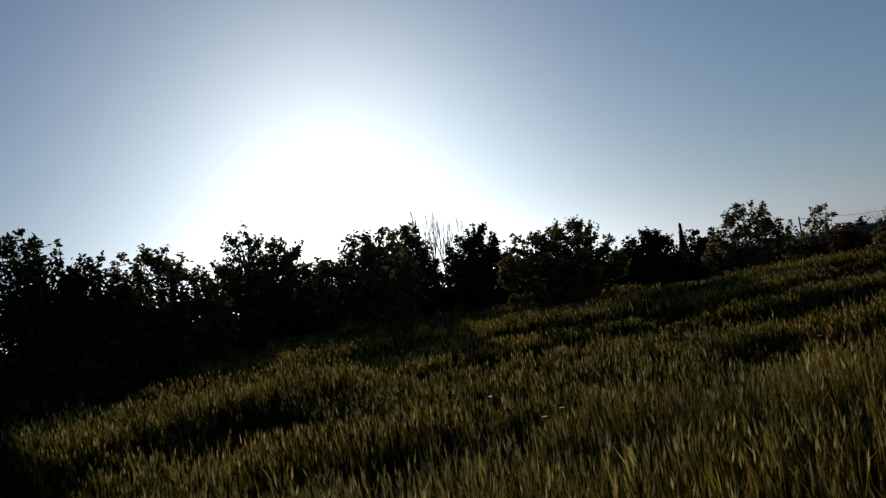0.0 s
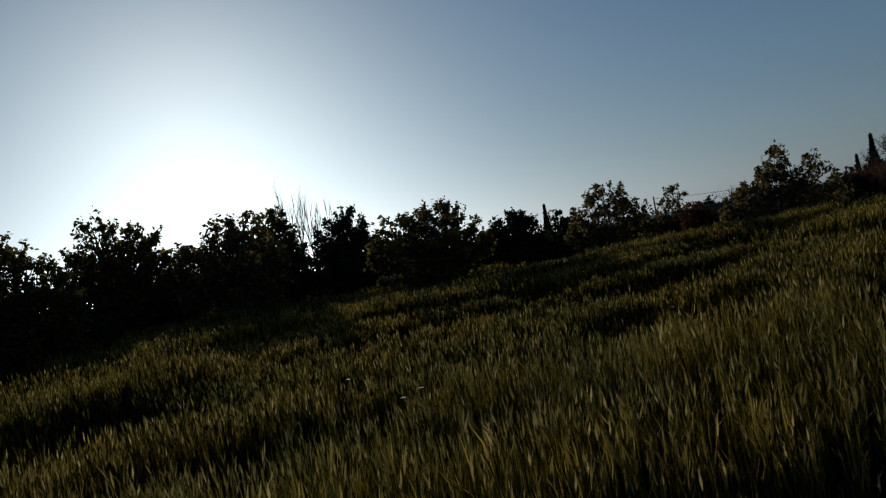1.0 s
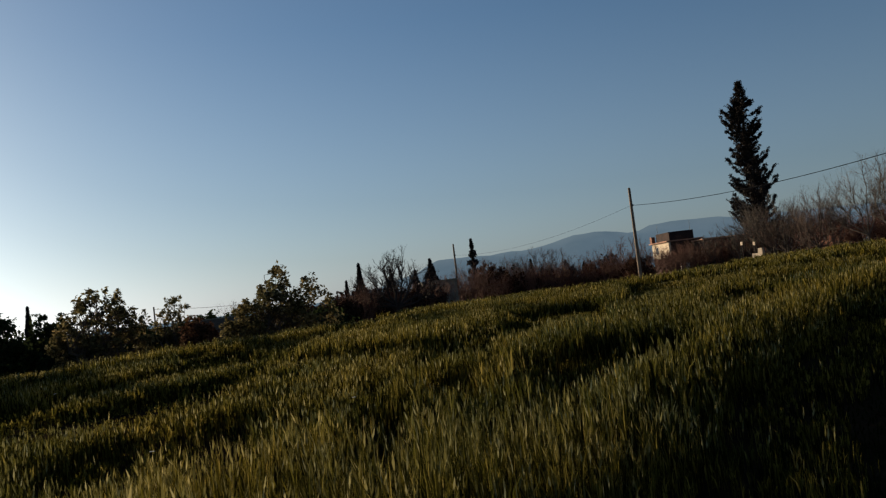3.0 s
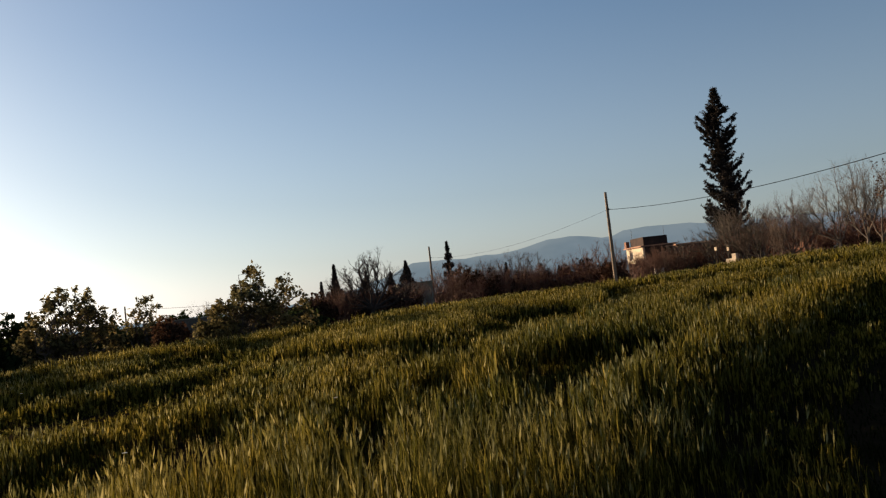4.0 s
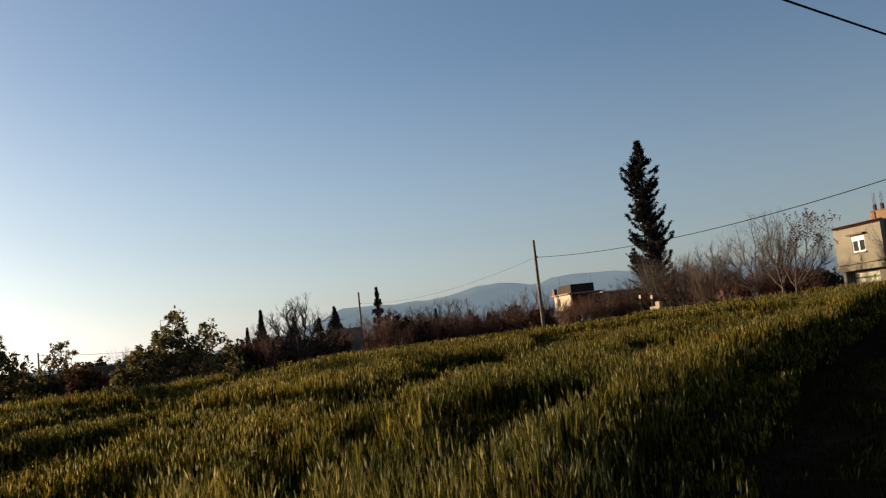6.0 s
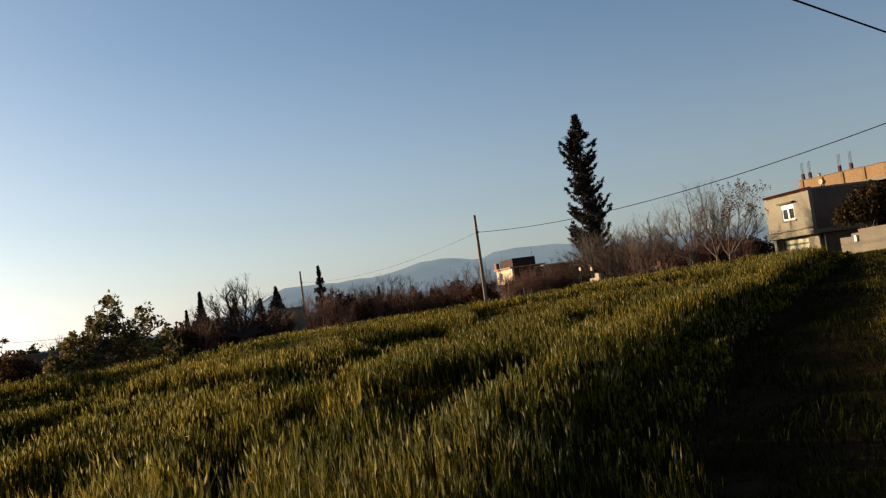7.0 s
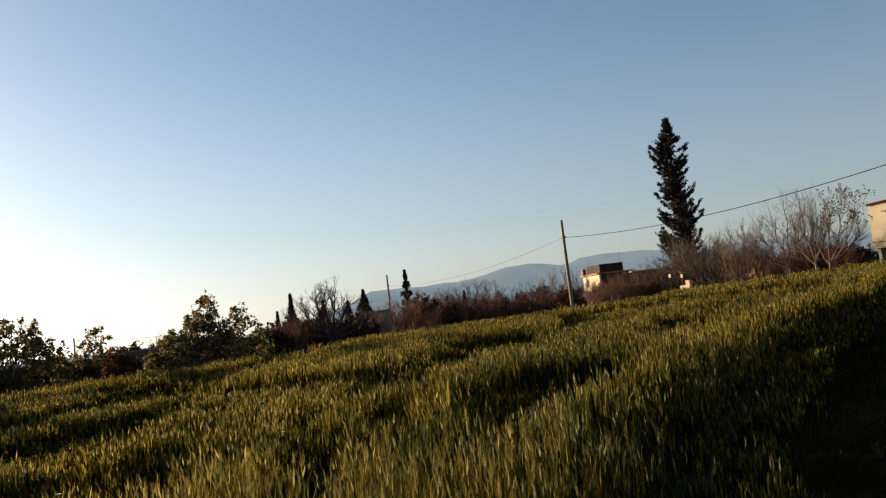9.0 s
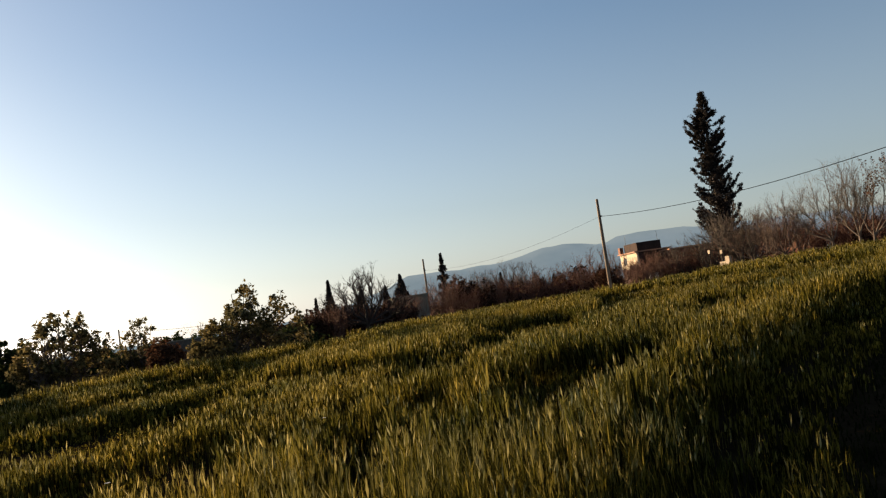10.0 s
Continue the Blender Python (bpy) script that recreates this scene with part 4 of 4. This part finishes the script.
def cable(name, a, b, sag, r, label):
    h = Heap()
    t = np.linspace(0, 1, 41)[:, None]
    p = np.array(a) * (1 - t) + np.array(b) * t
    p[:, 2] -= (4 * t * (1 - t))[:, 0] * sag
    h.tube(p, np.full(41, r), 6)
    return tagged(new(name, h.mesh(name, M_WIRE)), label, "cable")


P2 = polar(-56.7, 62)
P1 = polar(-44.2, 95)
P3 = (32.5, -1.6)
P4 = (-30.0, 12.0)
H2 = 1.6 + 62 * math.tan(radians(5.58)) - gz(*P2) + 0.1
H1 = 1.6 + 95 * math.tan(radians(3.30)) - gz(*P1) + 0.1
utility_pole(*P2, H2, "weathered brown wooden utility pole at the field edge")
utility_pole(*P1, H1, "weathered brown wooden utility pole standing farther back")
utility_pole(*P3, 7.2, "wooden utility pole beside the grass track")
utility_pole(*P4, 7.2, "wooden utility pole on the far side of the field")
Z2, Z1 = gz(*P2) + H2 - 1.4, gz(*P1) + H1 - 1.4
cable("cable", (*P1, Z1), (*P2, Z2), 0.9, 0.008, "thin dark cable sagging between the two poles")
cable("cable", (*P2, Z2), (*P3, 6.68), 1.1, 0.020, "thick black cable running from the pole past the bare trees")
cable("cable", (*P3, 5.12), (*P4, 6.82), 0.2, 0.016, "black overhead cable crossing above the field")
x, y = polar(-23.9, 58, START)
h = Heap()
h.tube([(0, 0, -0.1), (0, 0, 1.6 + 58 * math.tan(radians(1.35)) - gz(x, y))], [0.07, 0.05], 8)
x2, y2 = polar(-31.0, 62, START)
stake_top = 1.6 + 58 * math.tan(radians(1.2))
stake = new("stake", h.mesh("stake", M_WOOD))
stake.location = (x, y, gz(x, y))
tagged(stake, "thin wooden stake beside a small leafy tree", "post")
cable("cable", (x, y, stake_top), (x2, y2, 1.6 + 62 * math.tan(radians(0.85))), 0.12, 0.012, "thin wire running from the stake behind the bushes")


# ---- houses ----
def wall_with_hole(h, x0, x1, z0, z1, y0, y1, hole):
    """A wall along x from y0 to y1 thick, with one opening (x0, x1, z0, z1)."""
    a, b, c, d = hole
    h.box(x0, y0, z0, a, y1, z1)
    h.box(b, y0, z0, x1, y1, z1)
    h.box(a, y0, d, b, y1, z1)
    h.box(a, y0, z0, b, y1, c)


def boxed(name, mat, parent, *boxes, label=""):
    h = Heap()
    for b in boxes:
        h.box(*b)
    ob = part(name, h, mat, parent, label)
    return ob


def window(parent, x0, x1, z0, z1, y, shutter=0.0, sill=True):
    """A white two-leaf window in the plane y (outside is +y), its upper part under a roller blind."""
    fr = boxed("window", M_WHITE, parent, (x0, y - 0.12, z0, x0 + 0.09, y - 0.04, z1), (x1 - 0.09, y - 0.12, z0, x1, y - 0.04, z1),
               (x0 + 0.09, y - 0.12, z1 - 0.09, x1 - 0.09, y - 0.04, z1), (x0 + 0.09, y - 0.12, z0, x1 - 0.09, y - 0.04, z0 + 0.09),
               ((x0 + x1) / 2 - 0.08, y - 0.12, z0 + 0.09, (x0 + x1) / 2 + 0.08, y - 0.04, z1 - 0.09))
    boxed("pane", M_GLASS, fr, (x0 + 0.09, y - 0.10, z0 + 0.09, (x0 + x1) / 2 - 0.08, y - 0.085, z1 - 0.09))
    boxed("pane", M_GLASS, fr, ((x0 + x1) / 2 + 0.08, y - 0.10, z0 + 0.09, x1 - 0.09, y - 0.085, z1 - 0.09))
    if shutter:
        boxed("shutter", M_WHITE, fr, *[(x0 + 0.02, y - 0.038, z1 - 0.06 * (k + 1) + 0.005, x1 - 0.02, y - 0.012, z1 - 0.06 * k) for k in range(int((z1 - z0) * shutter / 0.06))])
    if sill:
        boxed("sill", M_CEMENT, fr, (x0 - 0.12, y + 0.002, z0 - 0.09, x1 + 0.12, y + 0.10, z0 - 0.01))
    return fr


CORNER = polar(-78.42, 59.5)
HZ = gz(*CORNER) - 0.1


def front_house():
    """Two storeys of grey cement; the upper one juts out over a garage. Local +y looks at the sun, x runs from the near corner."""
    root = thing("house", *CORNER, HZ, "two-storey grey cement house with jutting upper floor and clay-tile eave", "house", "", 47.0)
    z0, z1 = 2.95 - HZ, 5.62 - HZ
    wx0, wx1, wz0, wz1 = 1.8, 3.2, 3.86 - HZ, 4.92 - HZ
    h = Heap()
    wall_with_hole(h, 0, 5.1, z0, z1, -0.25, 0, (wx0, wx1, wz0, wz1))
    # flank turned from the sun, shade already in its cement colour
    side = Heap()
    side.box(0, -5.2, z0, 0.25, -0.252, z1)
    part("side_wall", side, M_FLANK, root, "cement flank with its shade painted darker")
    h.box(4.85, -5.2, z0, 5.1, -0.25, z1)
    h.box(0.25, -5.2, z0, 4.85, -4.95, z1)
    part("wall", h, M_CEMENT, root, "bare grey cement upper walls")
    boxed("floor_slab", M_CEMENT, root, (-0.12, -5.3, z0 - 0.28, 5.22, 0.14, z0 - 0.002), label="jutting cement floor slab")
    boxed("ledge", M_CEMENT, root, (-0.06, 0.002, z0 + 0.16, 5.16, 0.16, z0 + 0.24), label="thin cement string course")
    boxed("roof", M_CEMENT, root, (0.05, -5.15, z1 + 0.002, 5.05, -0.05, z1 + 0.12))
    tiles = Heap()
    for k in range(26):
        tiles.tube([(0.1 + 0.19 * k, 0.20, z1 + 0.06), (0.1 + 0.19 * k, -0.25, z1 + 0.13)], [0.09, 0.08], 8)
    part("roof_edge", tiles, M_TILE, root, "row of clay tiles along the roof edge")
    boxed("lintel", M_RUST, root, (wx0 - 0.2, 0.002, wz1 + 0.10, wx1 + 0.2, 0.24, wz1 + 0.2), label="dark overhanging window hood")
    window(root, wx0, wx1, wz0, wz1, 0.0, 0.3)
    # ground floor, set back under the jut
    boxed("pillar", M_CEMENT, root, (4.55, -0.55, 0, 4.9, -0.15, z0 - 0.282))
    h = Heap()
    wall_with_hole(h, 0.3, 4.55, 0, z0 - 0.282, -0.75, -0.5, (1.45, 4.35, 0.0, 1.62))
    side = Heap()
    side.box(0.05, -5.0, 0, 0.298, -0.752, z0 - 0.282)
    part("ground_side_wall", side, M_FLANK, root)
    h.box(4.3, -5.0, 0, 4.55, -0.75, z0 - 0.282)
    part("ground_wall", h, M_CEMENT, root)
    door = boxed("garage_door", M_CREAM, root, (1.46, -0.72, 0.02, 4.34, -0.702, 1.61), label="cream ribbed garage door with a green stripe")
    for k in range(8):
        boxed("slat", M_CREAM, door, (1.47, -0.70, 0.02 + 0.2 * k, 4.33, -0.64, 0.21 + 0.2 * k))
    boxed("stripe", M_GREEN, door, (1.46, -0.638, 1.13, 4.34, -0.625, 1.27), label="green painted stripe")
    return root


front_house()

BACK = polar(-77.95, 66.5)


def long_house():
    """Long unfinished block: an orange parapet over a deep shaded gallery, stub columns with bars on the roof. Local -y looks at the field."""
    root = thing("apartment_building", *BACK, HZ, "long unfinished building with orange parapet and column stubs on top", "building", "", -115.7)
    a, b = 5.9 - HZ, 6.78 - HZ
    ln = 9.0
    boxed("wall", M_DIM, root, (0.0, 1.6, 0, ln, 1.85, a), (0, 1.85, 0, 0.25, 8, a), (ln - 0.25, 1.85, 0, ln, 8, a), (0.25, 7.75, 0, ln - 0.25, 8, a), label="rendered wall under the gallery, its shade painted in dark brown")
    boxed("floor_slab", M_CEMENT, root, (-0.05, -0.1, a - 0.22, ln, 8.05, a - 0.002))
    boxed("parapet", M_ORANGE, root, (0, 0, a, ln, 0.18, b), (0, 0.18, a, 0.18, 8, b), (ln - 0.18, 0.18, a, ln, 8, b), (0.18, 7.82, a, ln - 0.18, 8, b), label="sunlit orange painted parapet")
    for k in range(6):
        boxed("pilaster", M_PANEL, root, (0.2 + 1.65 * k, -0.05, a + 0.02, 0.42 + 1.65 * k, -0.002, b - 0.03))
    boxed("coping", M_PANEL, root, (-0.03, -0.04, b + 0.002, ln + 0.03, 0.21, b + 0.045))
    for x in (0.15, 0.75, 3.2, 4.1, 7.3, 8.5):
        st = boxed("column_stub", M_OLDBRICK, root, (x, 0.25, b - 0.3, x + 0.18, 0.43, b + 0.5))
        h = Heap()
        for dx, dy in ((0.03, 0.28), (0.15, 0.28), (0.03, 0.40), (0.15, 0.40)):
            h.tube([(x + dx, dy, b + 0.45), (x + dx + 0.02 * dy, dy, b + 0.9), (x + dx + 0.05, dy, b + 1.35)], [0.012, 0.012, 0.012], 4)
        part("rebar", h, M_STEEL, st, "rusty bars left sticking up")
    boxed("panel", M_WHITE, root, (ln - 0.78, 1.54, a - 0.95, ln - 0.38, 1.598, a - 0.67), label="small white panel fixed to the wall")
    for x in (1.9, 5.6):
        boxed("window_opening", M_STEEL, root, (x, 1.57, 3.2, x + 1.3, 1.598, 4.5), label="unlit window opening")
    return root


long_house()


def satellite_dish(x, y, z, turn, label):
    root = thing("satellite_dish", x, y, z, label, "satellite dish", "", turn)
    h = Heap()
    n, m = 20, 5
    rr = np.linspace(0.02, 0.19, m)
    v = [(r * math.cos(t), 0.9 * r * r - 0.05, 0.36 + r * math.sin(t)) for r in rr for t in np.arange(n) / n * 2 * np.pi]
    q = [(i * n + j, i * n + (j + 1) % n, (i + 1) * n + (j + 1) % n, (i + 1) * n + j) for i in range(m - 1) for j in range(n)]
    h.add(v, q)
    part("dish", h, M_SAND, root)
    h = Heap()
    h.tube([(0, -0.06, 0), (0, -0.06, 0.36)], [0.025, 0.025], 6)
    part("mast", h, M_STEEL, root)
    return root


bx, by = math.cos(radians(-115.7)), math.sin(radians(-115.7))
satellite_dish(BACK[0] + bx * 1.3 - by * 0.7, BACK[1] + by * 1.3 + bx * 0.7, 6.6, 60, "small pale satellite dish on the roof")
satellite_dish(BACK[0] + bx * 1.9 + by * 0.12, BACK[1] + by * 1.9 - bx * 0.12, 6.05, 60, "small pale satellite dish fixed to the parapet")


def side_house():
    """A second brick block beside the long one, white-framed window high up."""
    x, y = polar(-84.7, 57)
    root = thing("brick_house", x, y, HZ, "unfinished sand-coloured house with brick edges and an unlit upper opening", "house", "", -115.7)
    t = 6.3 - HZ
    h = Heap()
    wall_with_hole(h, 0, 7, 0, t, 0, 0.25, (0.45, 2.6, 2.7, 4.7))
    h.box(0, 0.25, 0, 0.25, 6, t)
    h.box(6.75, 0.25, 0, 7, 6, t)
    h.box(0.25, 5.75, 0, 6.75, 6, t)
    part("wall", h, M_PANEL, root)
    for k in range(9):
        boxed("quoin", M_SAND if k % 2 else M_BRICK, root, (-0.03, -0.03, 2.1 + 0.34 * k, 0.32 if k % 2 else 0.2, -0.002, 2.4 + 0.34 * k))
    boxed("opening_frame", M_BRICK, root, (0.35, -0.04, 2.6, 0.45, -0.002, 4.8), (2.6, -0.04, 2.6, 2.7, -0.002, 4.8), (0.45, -0.04, 4.7, 2.6, -0.002, 4.8))
    boxed("back_wall", M_DIM, root, (0.3, 1.6, 2.9, 6.7, 1.7, t - 0.1))
    boxed("roof", M_BRICK, root, (-0.1, -0.1, t + 0.002, 7.1, 6.1, t + 0.2))
    return root


side_house()


def garden_wall():
    p, q = Vector((*polar(-79.8, 55), 0)), Vector((*polar(-86.0, 47), 0))
    d = (q - p).to_2d()
    root = thing("garden_wall", p.x, p.y, gz(p.x, p.y) - 0.2, "rendered grey-beige garden wall with a dark brown gate", "wall", "", math.degrees(math.atan2(d.y, d.x)))
    ln = d.length
    g0, g1 = ln * 0.60, ln * 0.87
    boxed("wall", M_WALL, root, (0, 0, 0, 1.2, 0.2, 1.25), (1.202, 0, 0, 1.9, 0.2, 1.42), (1.902, 0, 0, g0 - 0.2, 0.2, 1.62), (g1 + 0.2, 0, 0, ln, 0.2, 1.6))
    boxed("gatepost", M_WALL, root, (g0 - 0.198, -0.05, 0, g0, 0.25, 1.55))
    boxed("gatepost", M_WALL, root, (g1, -0.05, 0, g1 + 0.198, 0.25, 1.55))
    boxed("gate_beam", M_WALL, root, (g0 - 0.25, -0.08, 1.552, g1 + 0.25, 0.28, 1.66))
    gate = boxed("gate", M_GATE, root, (g0 + 0.01, 0.06, 0.05, (g0 + g1) / 2 - 0.01, 0.11, 1.5), ((g0 + g1) / 2 + 0.01, 0.06, 0.05, g1 - 0.01, 0.11, 1.5), label="dark brown double metal gate")
    boxed("rail", M_GATE, gate, (g0 + 0.03, 0.03, 1.0, (g0 + g1) / 2 - 0.03, 0.058, 1.08), ((g0 + g1) / 2 + 0.03, 0.03, 1.0, g1 - 0.03, 0.058, 1.08))
    boxed("meter_box", M_WHITE, root, (1.6, -0.12, 0.95, 1.82, -0.002, 1.28), label="white utility meter box")
    return root


garden_wall()
x, y, top, w = tree_at(-82.15, 55, 3.85, 2.6, (0, 0))
leafy_tree("tree", x, y, top, w, 15, M_LEAF_DUSK, "dark wide evergreen tree in front of the houses", "tree", base=0.46, clumps=230, per=90, leaf=0.13, clump=0.42, stems=1, hang=0.35, foot=1.0)


def far_house():
    """Near corner at the origin: the cream end wall (-x) is in the sun, the long brick side (-y) in shade."""
    x, y = polar(-58.75, 130)
    root = thing("house", x, y, 0.2, "distant cream and brick house with an unfinished roof floor", "house", "", -36.9)
    boxed("end_wall", M_SAND, root, (0, 0, 2.7, 0.3, 7, 5.0), label="cream upper end wall catching the sun")
    boxed("lower_wall", M_OLDBRICK, root, (0.06, 0, 0, 0.3, 7, 2.698), label="bare brick lower wall")
    boxed("brick_wall", M_SHADE_BRICK, root, (0.302, 0, 0, 5.4, 7, 5.0))
    boxed("roof_slab", M_TILE, root, (-0.4, -0.3, 5.002, 5.6, 7.2, 5.18))
    boxed("roof_floor", M_SHADE_BRICK, root, (0.3, 0.2, 5.182, 4.2, 5.6, 6.5))
    boxed("balcony", M_SAND, root, (-0.7, 0.4, 2.55, -0.002, 3.2, 2.7), (-0.7, 0.4, 2.7, -0.62, 3.2, 3.3))
    boxed("stair_wall", M_CREAM, root, (0.9, -1.5, 0, 2.4, -1.3, 1.5), label="low whitewashed wall")
    boxed("chimney", M_BRICK, root, (-0.3, 6.0, 5.182, 0.25, 6.8, 6.2))
    for yy in (1.6, 4.4):
        boxed("window", M_GLASS, root, (-0.03, yy, 3.2 if yy > 2 else 0.9, -0.002, yy + 1.1, 4.4 if yy > 2 else 2.1))
    for xx, yy in ((0.5, 5.2), (3.9, 0.5)):
        h = Heap()
        h.tube([(xx, yy, 6.5), (xx, yy, 8.0)], [0.035, 0.02], 5)
        part("antenna", h, M_STEEL, root)
    return root


far_house()
x, y = polar(-61.0, 128)
root = thing("brick_building", x, y, 0.2, "long low dark brick building behind the scrub", "building", "", -36.9)
boxed("wall", M_OLDBRICK, root, (0, 0, 0, 12.5, 6, 4.6))
boxed("roof", M_TILE, root, (-0.3, -0.3, 4.602, 12.8, 6.3, 4.8))
for k in range(4):
    boxed("window", M_GLASS, root, (1.2 + 2.9 * k, -0.03, 1.6, 2.3 + 2.9 * k, -0.002, 2.9))
x, y = polar(-41.75, 71)
root = thing("farm_shed", x, y, gz(x, y) - 0.1, "low grey shed beside the bare tree", "shed", "", -36.0)
boxed("wall", M_CEMENT, root, (0, 0, 0, 3.0, 3.5, 2.72))
boxed("roof", M_CEMENT, root, (-0.1, -0.1, 2.722, 3.1, 3.6, 2.84))
x, y = polar(-26.5, 47)
root = thing("block_wall", x, y, gz(x, y) - 0.1, "plain brown-grey block wall between bushes", "wall", "", -27.5)
boxed("wall", M_FLANK, root, (0, 0, 0, 2.4, 0.2, 1.72), (0.001, 0.202, 0, 0.2, 1.5, 1.7))
boxed("coping", M_CEMENT, root, (-0.03, -0.03, 1.722, 2.43, 0.23, 1.78))
for az, d, w, zt, mat, lab in ((-63.95, 65.5, 0.95, 2.1, M_SAND, "broken cream wall among the scrub"), (-68.1, 70, 1.0, 2.45, M_BRICK, "ruined brick wall among bare trees")):
    x, y = polar(az, d)
    root = thing("ruined_wall", x, y, gz(x, y) - 0.1, lab, "wall", "", -az + 190)
    g = gz(x, y) - 0.1
    boxed("wall", mat, root, (0, 0, 0, w * 0.6, 0.25, zt - 0.35 - g), (w * 0.6 + 0.002, 0, 0, w, 0.25, zt - g))

for az, zt in ((-63.42, 2.74), (-64.18, 2.62)):
    x, y = polar(az, 66)
    root = thing("sign_post", x, y, gz(x, y) - 0.1, "dark wooden post with a small blank cream board on top", "post", "sign posts", -112.0)
    g = gz(x, y) - 0.1
    h = Heap()
    h.tube([(0, 0, 0), (0, 0, zt - g - 0.1)], [0.05, 0.04], 8)
    part("post", h, M_LIMB, root)
    boxed("board", M_SAND, root, (-0.11, -0.08, zt - g - 0.26, 0.11, -0.055, zt - g), label="small blank cream board")


# ---- grass of the track ----
def build_grass():
    rng = np.random.RandomState(9)
    V, Q, T, QI, TI, n0 = [], [], [], [], [], 0
    for r0, r1, dens, wd, hh in ((0.6, 7.0, 800, 0.008, 0.10), (7.0, 22.0, 190, 0.014, 0.11), (22.0, 60.0, 60, 0.026, 0.13)):
        k = int(math.pi * (r1 * r1 - r0 * r0) * 75 / 360 * dens)
        d = np.sqrt(rng.uniform(r0 * r0, r1 * r1, k))
        az = np.radians(rng.uniform(-118, -43, k))
        x, y = -np.sin(az) * d, np.cos(az) * d
        n = x * ACROSS[0] + y * ACROSS[1]
        along = x * ALONG[0] + y * ALONG[1]
        tuft = value_noise(x, y, 0.7, 41)
        # meadow grass in its sunlit colour, beyond the shadow painted into the track grass
        sunlit_lush = smooth((-0.4 - n - 0.02 * along + 0.8 * (value_noise(x, y, 2.5, 43) - 0.5)) / 0.6) * smooth((along - 11) / 6)
        tuft = np.maximum(tuft, (0.35 + 0.5 * value_noise(x, y, 1.1, 44)) * sunlit_lush)
        ok = (n < crop_rim(along) - 0.35) & (d < 58) & (tuft > 0.12)
        x, y, tuft, sunlit_lush = x[ok], y[ok], tuft[ok], sunlit_lush[ok]
        k = len(x)
        p = np.stack([x, y, ground_z(x, y)], 1)
        v, q, t, _ = blades(p, rng.uniform(0, 2 * np.pi, k), hh * (0.3 + 1.6 * tuft ** 2) * (1 - 0.3 * sunlit_lush) * rng.uniform(0.6, 1.4, k), rng.uniform(0.1, 0.7, k), np.full(k, wd), rng, 0.4)
        V.append(v), Q.append(q + n0), T.append(t + n0), QI.append((sunlit_lush > 0.4).astype(int)), TI.append((sunlit_lush > 0.4).astype(int))
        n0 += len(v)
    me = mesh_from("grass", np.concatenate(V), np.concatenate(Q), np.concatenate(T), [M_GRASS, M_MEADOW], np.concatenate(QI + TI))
    return tagged(new("grass", me), "short rough grass on the track beside the wheat", "grass", kind="stuff")


build_grass()


def daisy(x, y, h):
    root = thing("flower", x, y, gz(x, y), "small white daisy standing among the wheat", "flower", "flowers")
    st, pe = Heap(), Heap()
    st.tube([(0, 0, 0), (0.01, 0.005, h * 0.6), (0, 0, h)], [0.002, 0.002, 0.0015], 5)
    for k in range(9):
        a = k / 9 * 2 * math.pi
        c, d = math.cos(a), math.sin(a)
        pe.add([(0, 0, h), (0.014 * c - 0.004 * d, 0.014 * d + 0.004 * c, h + 0.004), (0.022 * c, 0.022 * d, h + 0.001), (0.014 * c + 0.004 * d, 0.014 * d - 0.004 * c, h + 0.004)], [(0, 1, 2, 3)])
    part("stem", st, M_GRASS, root)
    part("petals", pe, M_WHITE, root, "white petals")


for az, d, h in ((8.3, 4.4, 0.86), (6.0, 3.5, 0.8), (3.9, 3.6, 0.82), (24.9, 11.6, 0.75), (-22.0, 6.0, 0.8), (-36.0, 7.2, 0.78), (-17.0, 13.0, 0.8)):
    daisy(*polar(az, d), h)
